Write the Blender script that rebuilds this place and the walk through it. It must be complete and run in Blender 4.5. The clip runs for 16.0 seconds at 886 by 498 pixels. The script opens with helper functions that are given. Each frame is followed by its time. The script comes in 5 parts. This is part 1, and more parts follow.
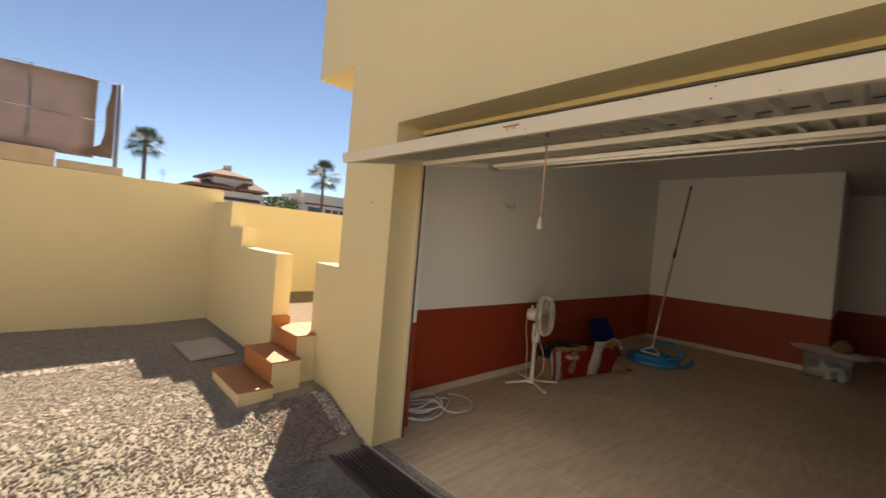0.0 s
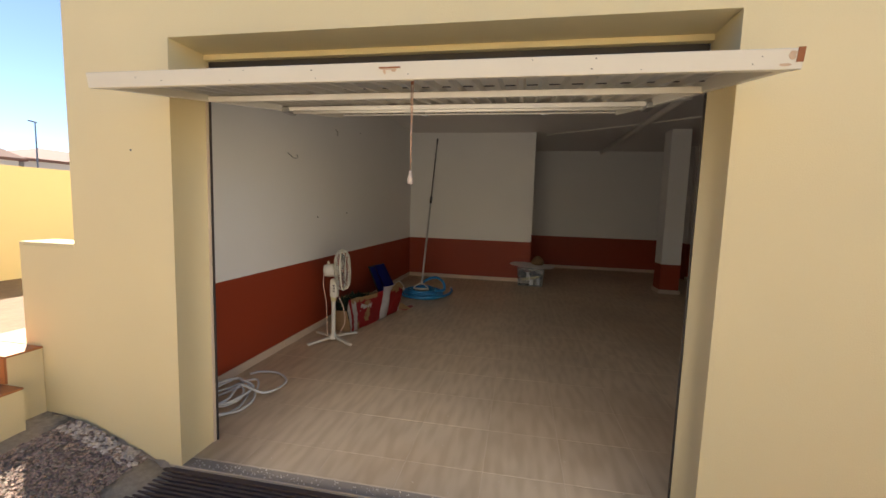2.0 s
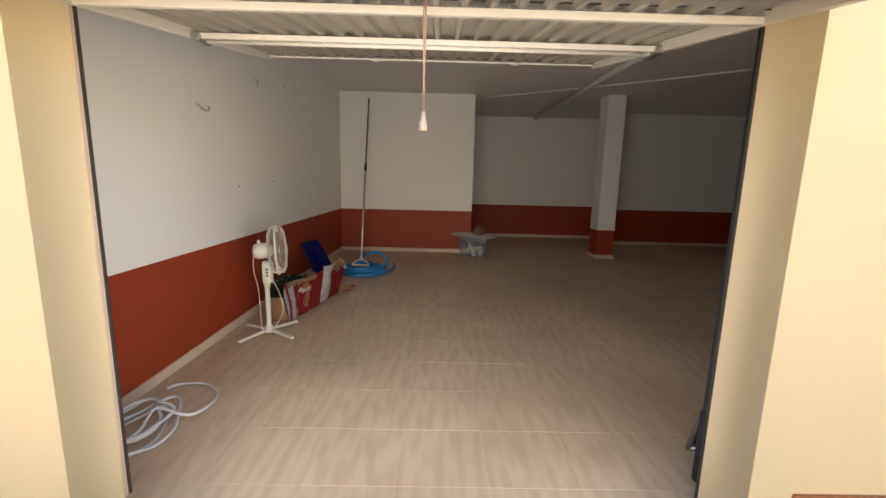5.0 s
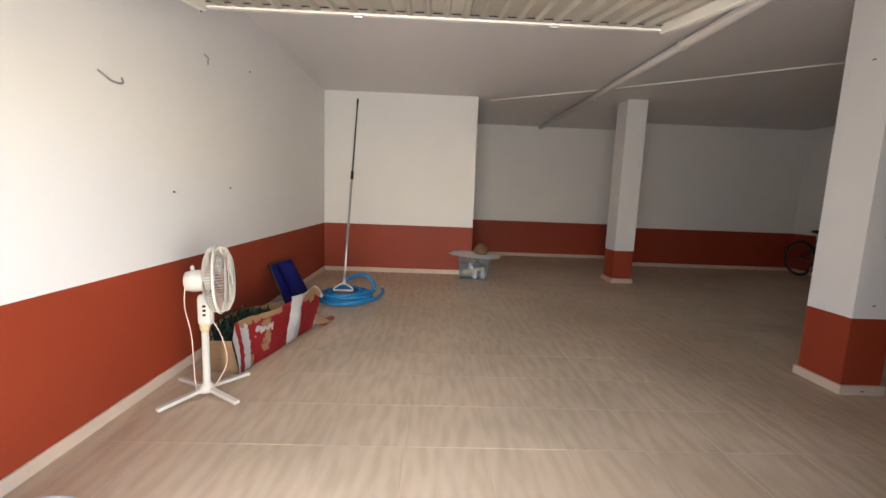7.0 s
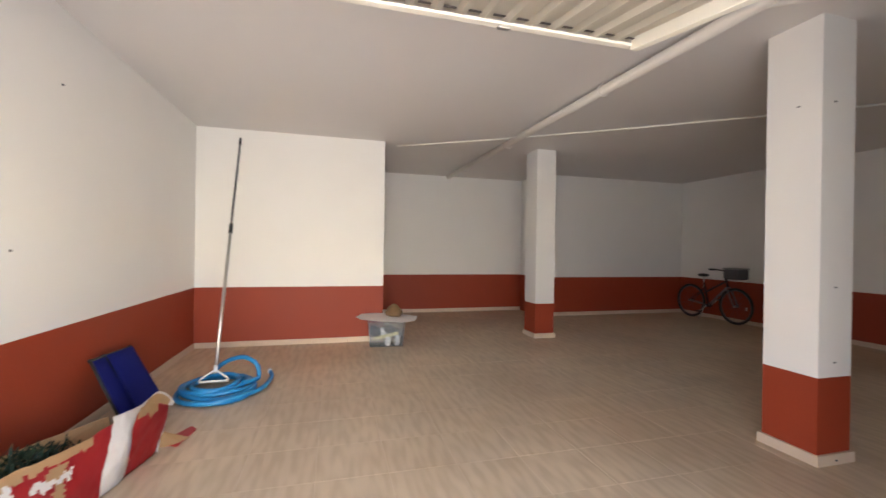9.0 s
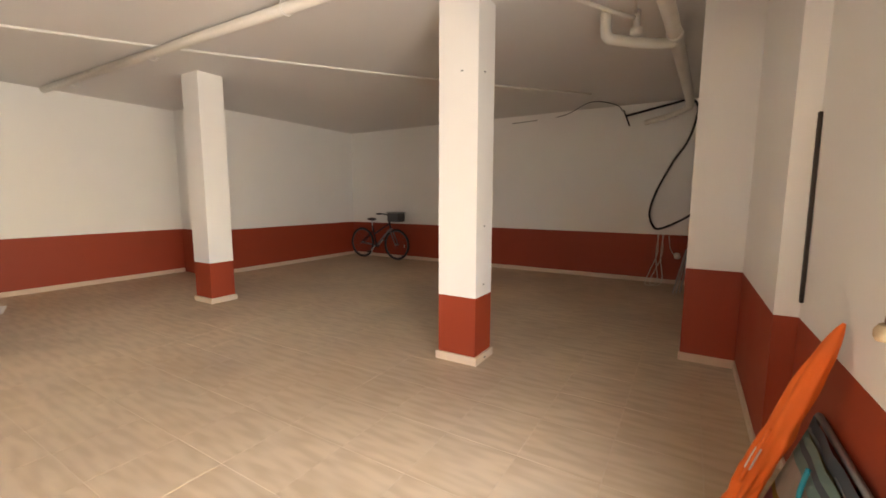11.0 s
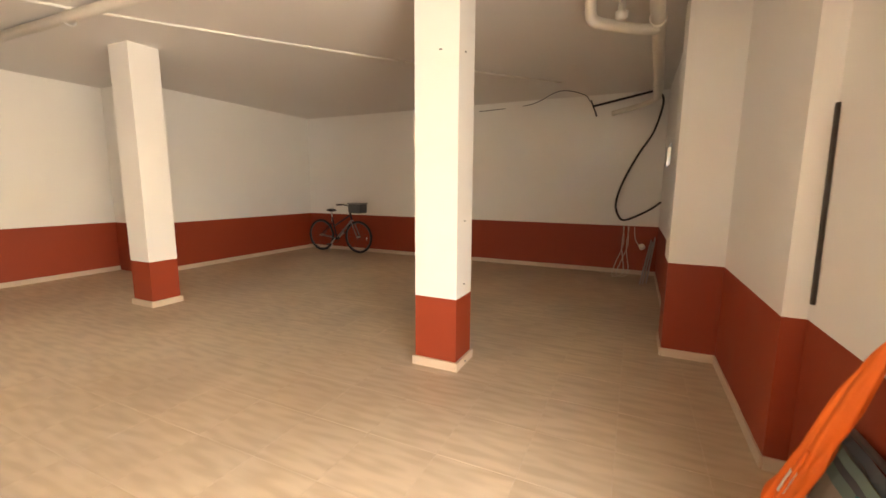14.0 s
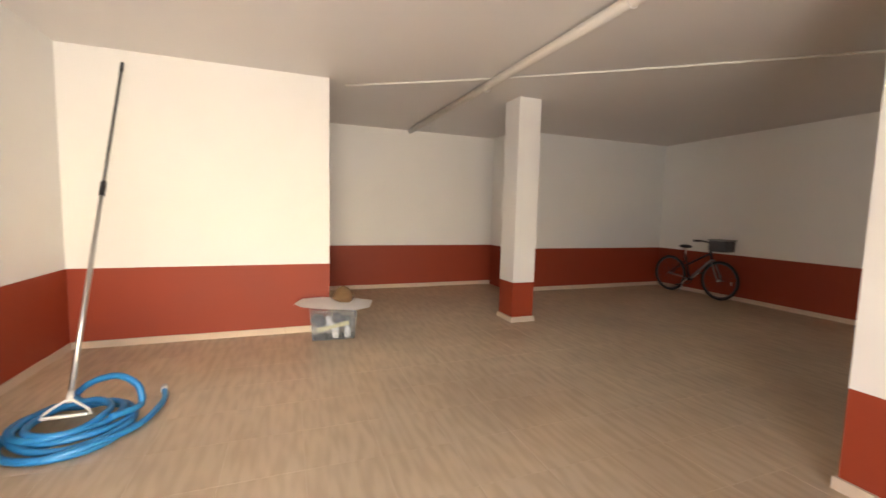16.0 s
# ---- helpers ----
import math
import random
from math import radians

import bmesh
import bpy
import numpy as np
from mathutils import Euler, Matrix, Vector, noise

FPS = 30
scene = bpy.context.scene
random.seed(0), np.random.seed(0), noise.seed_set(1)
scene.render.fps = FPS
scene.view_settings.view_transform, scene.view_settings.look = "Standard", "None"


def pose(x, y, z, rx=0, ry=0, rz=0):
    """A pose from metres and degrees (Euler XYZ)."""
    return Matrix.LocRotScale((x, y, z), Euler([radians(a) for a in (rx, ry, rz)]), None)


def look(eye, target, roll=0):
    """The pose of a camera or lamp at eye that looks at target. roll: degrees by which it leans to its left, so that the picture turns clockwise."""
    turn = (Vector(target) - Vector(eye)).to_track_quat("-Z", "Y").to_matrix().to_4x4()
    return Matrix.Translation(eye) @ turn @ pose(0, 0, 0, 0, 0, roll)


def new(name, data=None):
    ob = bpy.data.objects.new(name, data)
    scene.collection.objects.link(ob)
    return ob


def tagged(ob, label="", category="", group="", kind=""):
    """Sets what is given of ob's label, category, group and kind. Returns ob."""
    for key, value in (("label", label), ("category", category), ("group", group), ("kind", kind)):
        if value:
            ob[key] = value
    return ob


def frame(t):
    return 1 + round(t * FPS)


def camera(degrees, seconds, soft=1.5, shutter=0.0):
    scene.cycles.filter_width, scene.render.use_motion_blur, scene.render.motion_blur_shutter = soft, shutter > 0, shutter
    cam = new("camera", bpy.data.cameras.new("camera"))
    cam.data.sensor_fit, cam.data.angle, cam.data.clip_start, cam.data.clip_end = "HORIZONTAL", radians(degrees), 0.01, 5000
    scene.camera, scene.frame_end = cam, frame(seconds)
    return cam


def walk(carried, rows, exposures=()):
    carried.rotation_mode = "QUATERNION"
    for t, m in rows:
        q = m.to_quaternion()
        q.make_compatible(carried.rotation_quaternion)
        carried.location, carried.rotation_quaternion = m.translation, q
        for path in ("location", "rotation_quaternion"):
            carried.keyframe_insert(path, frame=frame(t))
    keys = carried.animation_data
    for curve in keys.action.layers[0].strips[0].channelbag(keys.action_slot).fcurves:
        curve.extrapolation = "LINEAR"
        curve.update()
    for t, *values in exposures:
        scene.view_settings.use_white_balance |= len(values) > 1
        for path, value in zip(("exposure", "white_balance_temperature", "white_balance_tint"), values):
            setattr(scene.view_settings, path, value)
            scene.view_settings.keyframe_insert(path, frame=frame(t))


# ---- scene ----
cam = camera(94.5, 16.0, shutter=0.25)
PATH = [
    (0, (0.148, 0.196, 1.416), (1.542, 1.63, 1.388), 4.9),
    (0.5, (0.127, 0.347, 1.446), (1.815, 1.421, 1.425), 4.1),
    (1, (0.053, 0.507, 1.44), (1.902, 1.266, 1.37), 3.1),
    (1.5, (-0.016, 0.626, 1.433), (1.909, 1.15, 1.294), 2.4),
    (2, (0.018, 0.711, 1.416), (1.975, 1.072, 1.218), 1.8),
    (2.5, (0.085, 0.816, 1.409), (2.056, 1.06, 1.173), 1.5),
    (3, (0.116, 0.932, 1.417), (2.094, 1.084, 1.162), 1.3),
    (3.5, (0.133, 1.045, 1.414), (2.112, 1.125, 1.137), 1.4),
    (4, (0.171, 1.075, 1.409), (2.147, 1.112, 1.103), 1.4),
    (6.5, (1.176, 1.154, 1.328), (3.15, 1.066, 1.016), 1.9),
    (7, (1.401, 1.176, 1.322), (3.383, 1.112, 1.062), 2.2),
    (7.5, (1.621, 1.212, 1.316), (3.613, 1.177, 1.143), 2.2),
    (8, (1.815, 1.198, 1.326), (3.813, 1.171, 1.255), 2.3),
    (8.5, (2.007, 1.169, 1.346), (4.001, 1.019, 1.322), 1.8),
    (9, (2.226, 1.194, 1.367), (4.157, 0.674, 1.363), 0.9),
    (9.5, (2.379, 1.18, 1.385), (4.16, 0.27, 1.369), 0.8),
    (10, (2.513, 1.092, 1.375), (4.058, -0.178, 1.374), 0.6),
    (10.2, (2.554, 1.061, 1.375), (3.98, -0.342, 1.365), 0.5),
    (12.5, (2.88, 1.169, 1.347), (3.569, -0.618, 0.77), 1.4),
    (13, (2.913, 1.139, 1.331), (3.596, -0.66, 0.783), 1.1),
    (13.5, (2.933, 1.019, 1.331), (3.66, -0.798, 0.916), 0.8),
    (14, (2.972, 0.918, 1.399), (3.806, -0.875, 1.104), 0.4),
    (14.5, (3.039, 0.864, 1.437), (4.085, -0.828, 1.231), 0.2),
    (15, (3.152, 0.832, 1.434), (4.503, -0.634, 1.276), 0.4),
    (15.5, (3.281, 0.947, 1.452), (4.912, -0.199, 1.291), 1.1),
    (16, (3.299, 0.919, 1.435), (5.163, 0.214, 1.256), 1.4),
]
walk(cam, [(t, look(eye, target, roll)) for t, eye, target, roll in PATH], exposures=[
    (0.0, 1.12, 7700, 12), (1.0, 1.30, 7300, 12), (2.0, 1.66, 7000, 12), (4.0, 2.0, 6700, 12), (6.5, 3.45, 6100, 12), (8.0, 3.76, 5900, 12), (9.0, 4.2, 6000, 12), (10.0, 4.62, 6800, 12), (12.5, 5.05, 7020, 12), (14.5, 5.25, 8000, 13), (15.0, 5.05, 7400, 13), (15.5, 4.72, 7100, 13), (16.0, 4.62, 6800, 13)])

# ---- light ----
SUN_WAY = Vector((0.6, 0.8, 1.02)).normalized()
world = bpy.data.worlds.new("world")
scene.world = world
world.use_nodes = True
wt = world.node_tree
sky = wt.nodes.new("ShaderNodeTexSky")
sky.sky_type = "NISHITA"
sky.sun_disc = False
sky.sun_elevation = math.asin(SUN_WAY.z)
sky.sun_rotation = math.atan2(SUN_WAY.x, SUN_WAY.y)
sky.altitude = 1200
sky.air_density, sky.dust_density, sky.ozone_density = 0.75, 0.02, 3.0
wt.links.new(sky.outputs["Color"], wt.nodes["Background"].inputs["Color"])
wt.nodes["Background"].inputs["Strength"].default_value = 0.074
sun = new("sun", bpy.data.lights.new("sun", "SUN"))
sun.data.energy, sun.data.angle, sun.data.color = 4.6, radians(0.55), (1.0, 0.95, 0.87)
sun.matrix_world = look(SUN_WAY * 30, (0, 0, 0))
glow = new("opening_daylight", bpy.data.lights.new("opening_daylight", "AREA"))
glow.data.shape, glow.data.size, glow.data.size_y = "RECTANGLE", 1.95, 1.70
glow.data.spread = radians(155)
glow.data.energy, glow.data.color = 4.5, (1.0, 0.975, 0.94)
glow.matrix_world = look((1.78, 1.16, 0.90), (5.0, 1.20, 0.95))

# ---- materials ----
def material(name, color, rough=0.6, metal=0.0, spread=0.08, scale=6.0, bump=0.0, grain=120.0, stain=0.0, stain_color=(0.2, 0.15, 0.1), stretch=(1, 1, 1), vary=0.0, coat=0.0, sheen=0.0):
    """Paint, plaster, plastic or metal: large soft mottling, fine grain as relief, stains and a difference from piece to piece."""
    m = bpy.data.materials.new(name)
    m.use_nodes = True
    t = m.node_tree
    b = t.nodes["Principled BSDF"]
    b.inputs["Roughness"].default_value, b.inputs["Metallic"].default_value = rough, metal
    b.inputs["Coat Weight"].default_value = coat
    co = t.nodes.new("ShaderNodeTexCoord")
    mp = t.nodes.new("ShaderNodeMapping")
    mp.inputs["Scale"].default_value = stretch
    t.links.new(co.outputs["Object"], mp.inputs["Vector"])
    n1 = t.nodes.new("ShaderNodeTexNoise")
    n1.inputs["Scale"].default_value, n1.inputs["Detail"].default_value = scale, 6
    t.links.new(mp.outputs["Vector"], n1.inputs["Vector"])
    lo = [c * (1 - spread) for c in color]
    hi = [min(1, c * (1 + spread)) for c in color]
    mix = t.nodes.new("ShaderNodeMix")
    mix.data_type = "RGBA"
    mix.inputs[6].default_value, mix.inputs[7].default_value = (*lo, 1), (*hi, 1)
    t.links.new(n1.outputs["Fac"], mix.inputs[0])
    out = mix.outputs[2]
    if stain:
        n2 = t.nodes.new("ShaderNodeTexNoise")
        n2.inputs["Scale"].default_value, n2.inputs["Detail"].default_value, n2.inputs["Roughness"].default_value = scale * 0.35, 8, 0.7
        t.links.new(mp.outputs["Vector"], n2.inputs["Vector"])
        ramp = t.nodes.new("ShaderNodeValToRGB")
        ramp.color_ramp.elements[0].position, ramp.color_ramp.elements[1].position = 0.55, 0.78
        ramp.color_ramp.elements[1].color = (stain, stain, stain, 1)
        t.links.new(n2.outputs["Fac"], ramp.inputs["Fac"])
        mx = t.nodes.new("ShaderNodeMix")
        mx.data_type = "RGBA"
        mx.inputs[7].default_value = (*stain_color, 1)
        t.links.new(ramp.outputs["Color"], mx.inputs[0])
        t.links.new(out, mx.inputs[6])
        out = mx.outputs[2]
    if vary:
        inf = t.nodes.new("ShaderNodeObjectInfo")
        hsv = t.nodes.new("ShaderNodeHueSaturation")
        mr = t.nodes.new("ShaderNodeMapRange")
        mr.inputs["To Min"].default_value, mr.inputs["To Max"].default_value = 1 - vary, 1 + vary
        t.links.new(inf.outputs["Random"], mr.inputs["Value"])
        t.links.new(mr.outputs["Result"], hsv.inputs["Value"])
        t.links.new(out, hsv.inputs["Color"])
        out = hsv.outputs["Color"]
    t.links.new(out, b.inputs["Base Color"])
    if bump:
        n3 = t.nodes.new("ShaderNodeTexNoise")
        n3.inputs["Scale"].default_value, n3.inputs["Detail"].default_value = grain, 4
        t.links.new(mp.outputs["Vector"], n3.inputs["Vector"])
        bp = t.nodes.new("ShaderNodeBump")
        bp.inputs["Strength"].default_value, bp.inputs["Distance"].default_value = bump, 0.004
        t.links.new(n3.outputs["Fac"], bp.inputs["Height"])
        t.links.new(bp.outputs["Normal"], b.inputs["Normal"])
        rm = t.nodes.new("ShaderNodeMapRange")
        rm.inputs["To Min"].default_value, rm.inputs["To Max"].default_value = max(0.03, rough - 0.08), min(1, rough + 0.08)
        t.links.new(n1.outputs["Fac"], rm.inputs["Value"])
        t.links.new(rm.outputs["Result"], b.inputs["Roughness"])
    return m


def tile_material():
    """Wood-look porcelain: streaks along x, blotches, and a shade of its own for each tile."""
    m = material("floor_tile", (0.43, 0.345, 0.265), 0.36, spread=0.0)
    t = m.node_tree
    b = t.nodes["Principled BSDF"]
    geo = t.nodes.new("ShaderNodeNewGeometry")
    inf = t.nodes.new("ShaderNodeObjectInfo")
    off = t.nodes.new("ShaderNodeVectorMath")
    off.operation = "MULTIPLY_ADD"
    comb = t.nodes.new("ShaderNodeCombineXYZ")
    for k in range(3):
        t.links.new(inf.outputs["Random"], comb.inputs[k])
    t.links.new(comb.outputs["Vector"], off.inputs[0])
    off.inputs[1].default_value = (0.9, 0.0, 0.0)
    t.links.new(geo.outputs["Position"], off.inputs[2])
    def streak(sx, sy, detail, rough):
        mp = t.nodes.new("ShaderNodeMapping")
        mp.inputs["Scale"].default_value = (sx, sy, 1)
        t.links.new(off.outputs["Vector"], mp.inputs["Vector"])
        n = t.nodes.new("ShaderNodeTexNoise")
        n.inputs["Scale"].default_value, n.inputs["Detail"].default_value, n.inputs["Roughness"].default_value = 1, detail, rough
        t.links.new(mp.outputs["Vector"], n.inputs["Vector"])
        return n.outputs["Fac"]
    broad, fine = streak(4.4, 21.0, 0.4, 0.4), streak(8.0, 80.0, 3, 0.6)
    wave = t.nodes.new("ShaderNodeTexWave")
    wave.wave_type, wave.bands_direction = "BANDS", "Y"
    wave.inputs["Scale"].default_value, wave.inputs["Distortion"].default_value = 2.92, 0.9
    wave.inputs["Detail"].default_value, wave.inputs["Detail Scale"].default_value = 1.0, 1.6
    t.links.new(off.outputs["Vector"], wave.inputs["Vector"])
    rows = t.nodes.new("ShaderNodeMath")
    rows.operation = "MULTIPLY_ADD"
    rows.inputs[1].default_value = 0.08
    t.links.new(wave.outputs["Fac"], rows.inputs[0])
    t.links.new(broad, rows.inputs[2])
    add = t.nodes.new("ShaderNodeMath")
    add.operation = "MULTIPLY_ADD"
    add.inputs[1].default_value = 0.12
    t.links.new(fine, add.inputs[0])
    t.links.new(rows.outputs["Value"], add.inputs[2])
    ramp = t.nodes.new("ShaderNodeValToRGB")
    e = ramp.color_ramp.elements
    e[0].position, e[0].color = 0.40, (0.555, 0.425, 0.285, 1)
    e[1].position, e[1].color = 0.74, (0.655, 0.52, 0.365, 1)
    t.links.new(add.outputs["Value"], ramp.inputs["Fac"])
    dirt = t.nodes.new("ShaderNodeTexNoise")
    dirt.inputs["Scale"].default_value, dirt.inputs["Detail"].default_value = 0.8, 7
    t.links.new(geo.outputs["Position"], dirt.inputs["Vector"])
    mr = t.nodes.new("ShaderNodeMapRange")
    mr.inputs["From Min"].default_value, mr.inputs["From Max"].default_value = 0.3, 0.7
    mr.inputs["To Min"].default_value, mr.inputs["To Max"].default_value = 0.80, 1.08
    t.links.new(dirt.outputs["Fac"], mr.inputs["Value"])
    hsv = t.nodes.new("ShaderNodeHueSaturation")
    t.links.new(mr.outputs["Result"], hsv.inputs["Value"])
    t.links.new(ramp.outputs["Color"], hsv.inputs["Color"])
    blotch = t.nodes.new("ShaderNodeTexNoise")
    blotch.inputs["Scale"].default_value, blotch.inputs["Detail"].default_value = 0.55, 4
    t.links.new(geo.outputs["Position"], blotch.inputs["Vector"])
    amount = t.nodes.new("ShaderNodeMapRange")
    amount.inputs["From Min"].default_value, amount.inputs["From Max"].default_value = 0.48, 0.78
    amount.inputs["To Max"].default_value = 0.40
    t.links.new(blotch.outputs["Fac"], amount.inputs["Value"])
    worn = t.nodes.new("ShaderNodeMix")
    worn.data_type = "RGBA"
    worn.inputs[7].default_value = (0.46, 0.29, 0.16, 1)
    t.links.new(amount.outputs["Result"], worn.inputs[0])
    t.links.new(hsv.outputs["Color"], worn.inputs[6])
    t.links.new(worn.outputs[2], b.inputs["Base Color"])
    rr = t.nodes.new("ShaderNodeMapRange")
    rr.inputs["To Min"].default_value, rr.inputs["To Max"].default_value = 0.33, 0.47
    t.links.new(dirt.outputs["Fac"], rr.inputs["Value"])
    t.links.new(rr.outputs["Result"], b.inputs["Roughness"])
    bp = t.nodes.new("ShaderNodeBump")
    bp.inputs["Strength"].default_value, bp.inputs["Distance"].default_value = 0.12, 0.002
    t.links.new(add.outputs["Value"], bp.inputs["Height"])
    t.links.new(bp.outputs["Normal"], b.inputs["Normal"])
    return m


def glass_material(name, color=(0.9, 0.95, 0.95), rough=0.05):
    m = material(name, color, rough, spread=0.02)
    b = m.node_tree.nodes["Principled BSDF"]
    b.inputs["Transmission Weight"].default_value = 0.85
    b.inputs["IOR"].default_value = 1.15
    return m


YELLOW = material("yellow_render", (0.84, 0.71, 0.43), 0.85, spread=0.05, scale=1.6, bump=0.35, grain=160, stain=0.12, stain_color=(0.7, 0.54, 0.33))
WHITE = material("white_wall_paint", (0.875, 0.863, 0.835), 0.55, spread=0.03, scale=1.5, bump=0.18, grain=90, stain=0.08, stain_color=(0.62, 0.58, 0.52))
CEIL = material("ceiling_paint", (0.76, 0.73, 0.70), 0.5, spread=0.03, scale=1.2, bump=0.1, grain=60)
RED = material("red_dado_paint", (0.31, 0.042, 0.0125), 0.6, spread=0.08, scale=2.2, bump=0.15, grain=110, stain=0.18, stain_color=(0.33, 0.085, 0.045))
SKIRT = material("cream_skirting", (0.68, 0.55, 0.42), 0.45, spread=0.08, scale=7, bump=0.1, stain=0.3, stain_color=(0.45, 0.34, 0.24))
TILE = tile_material()
GROUT = material("grout", (0.62, 0.51, 0.38), 0.9, spread=0.15, scale=9, bump=0.2)
DOORW = material("white_door_enamel", (0.76, 0.71, 0.60), 0.42, spread=0.05, scale=5, bump=0.08, stain=0.22, stain_color=(0.42, 0.35, 0.26))
SHEETW = material("ribbed_steel_enamel", (0.68, 0.62, 0.51), 0.38, spread=0.05, scale=4, stain=0.2, stain_color=(0.45, 0.38, 0.3))
RUST = material("rust", (0.33, 0.12, 0.05), 0.85, spread=0.3, scale=25, bump=0.3)
DARK = material("dark_gap_steel", (0.05, 0.04, 0.035), 0.6, spread=0.2)
STEEL = material("galvanised_steel", (0.55, 0.55, 0.55), 0.35, metal=1.0, spread=0.1, scale=12, bump=0.05)
CONC = material("concrete", (0.36, 0.30, 0.24), 0.9, spread=0.18, scale=6, bump=0.5, grain=70, stain=0.4, stain_color=(0.2, 0.17, 0.14))
TERRA = material("terracotta_tile", (0.50, 0.19, 0.065), 0.5, spread=0.12, scale=7, bump=0.1, stain=0.2, stain_color=(0.5, 0.28, 0.16), vary=0.08)
GRATE = material("drain_iron", (0.12, 0.078, 0.06), 0.7, spread=0.4, scale=20, bump=0.3, stain=0.4, stain_color=(0.16, 0.08, 0.05))
GRAVEL = material("gravel_ground", (0.41, 0.345, 0.265), 0.95, spread=0.35, scale=38, bump=1.0, grain=55, stain=0.5, stain_color=(0.22, 0.18, 0.14))
STONE = material("gravel_stone", (0.40, 0.335, 0.265), 0.9, spread=0.2, scale=30, bump=0.3, grain=90)
EARTH = material("garden_earth", (0.20, 0.145, 0.10), 0.95, spread=0.3, scale=14, bump=0.9, grain=45, stain=0.4, stain_color=(0.30, 0.24, 0.18))
SLAB = material("paving_slab", (0.56, 0.47, 0.38), 0.85, spread=0.1, scale=9, bump=0.3)
PVC = material("white_pvc", (0.80, 0.77, 0.71), 0.35, spread=0.03, scale=8)
PVCOLD = material("cream_pvc_pipe", (0.77, 0.73, 0.66), 0.4, spread=0.06, scale=8)
BLACK = material("black_plastic", (0.02, 0.02, 0.022), 0.45, spread=0.2)
BLACKR = material("black_rubber", (0.025, 0.024, 0.023), 0.75, spread=0.2)
CABLEW = material("white_cable", (0.72, 0.68, 0.6), 0.5, spread=0.05)

# ---- mesh helpers ----
def box(bm, x0, x1, y0, y1, z0, z1, mi=0, bevel=0.0):
    made = bmesh.ops.create_cube(bm, size=1, matrix=Matrix.Translation(((x0 + x1) / 2, (y0 + y1) / 2, (z0 + z1) / 2)) @ Matrix.Diagonal((x1 - x0, y1 - y0, z1 - z0, 1)))
    faces = {f for v in made["verts"] for f in v.link_faces}
    for f in faces:
        f.material_index = mi
    if bevel:
        edges = list({e for f in faces for e in f.edges})
        bmesh.ops.bevel(bm, geom=edges, offset=bevel, segments=2, affect="EDGES", profile=0.5)
    return bm


def obox(bm, m, sx, sy, sz, mi=0, bevel=0.0):
    """A box of that size about the pose m."""
    made = bmesh.ops.create_cube(bm, size=1, matrix=m @ Matrix.Diagonal((sx, sy, sz, 1)))
    faces = {f for v in made["verts"] for f in v.link_faces}
    for f in faces:
        f.material_index = mi
    if bevel:
        bmesh.ops.bevel(bm, geom=list({e for f in faces for e in f.edges}), offset=bevel, segments=2, affect="EDGES", profile=0.5)
    return bm


def sweep(bm, points, r, n=8, closed=False, mi=0, cap=True):
    """A round tube along the points; r: one radius, or one for each point."""
    pts = [Vector(p) for p in points]
    rs = list(r) if isinstance(r, (list, tuple)) else [r] * len(pts)
    rings, up = [], None
    for i, p in enumerate(pts):
        a = pts[i - 1] if (i or closed) else p
        b = pts[(i + 1) % len(pts)] if (i + 1 < len(pts) or closed) else p
        d = (b - a).normalized()
        if up is None:
            up = Vector((0, 0, 1)) if abs(d.z) < 0.9 else Vector((1, 0, 0))
        side = d.cross(up).normalized()
        up = side.cross(d).normalized()
        rings.append([bm.verts.new(p + rs[i] * (math.cos(2 * math.pi * k / n) * side + math.sin(2 * math.pi * k / n) * up)) for k in range(n)])
    for i in range(len(rings) if closed else len(rings) - 1):
        a, b = rings[i], rings[(i + 1) % len(rings)]
        for k in range(n):
            f = bm.faces.new((a[k], a[(k + 1) % n], b[(k + 1) % n], b[k]))
            f.material_index, f.smooth = mi, True
    if cap and not closed:
        for ring in (rings[0], rings[-1]):
            f = bm.faces.new(ring)
            f.material_index = mi
    return bm


def smooth_line(points, steps=6, closed=False):
    """A Catmull-Rom line through the points."""
    p = [Vector(q) for q in points]
    out = []
    n = len(p)
    for i in range(n if closed else n - 1):
        a, b, c, d = (p[(i + k) % n] if closed else p[min(max(i + k, 0), n - 1)] for k in (-1, 0, 1, 2))
        for s in range(steps):
            u = s / steps
            out.append(0.5 * (2 * b + (c - a) * u + (2 * a - 5 * b + 4 * c - d) * u * u + (3 * b - a - 3 * c + d) * u ** 3))
    if not closed:
        out.append(p[-1])
    return out


def lathe(bm, profile, m=None, n=20, mi=0):
    """Turns (radius, height) pairs round z of the pose m."""
    m = m or Matrix.Identity(4)
    rings = [[bm.verts.new(m @ Vector((r * math.cos(2 * math.pi * k / n), r * math.sin(2 * math.pi * k / n), h))) for k in range(n)] for r, h in profile]
    for a, b in zip(rings, rings[1:]):
        for k in range(n):
            f = bm.faces.new((a[k], a[(k + 1) % n], b[(k + 1) % n], b[k]))
            f.smooth, f.material_index = True, mi
    for ring in (rings[0], rings[-1]):
        f = bm.faces.new(ring)
        f.material_index = mi
    return bm


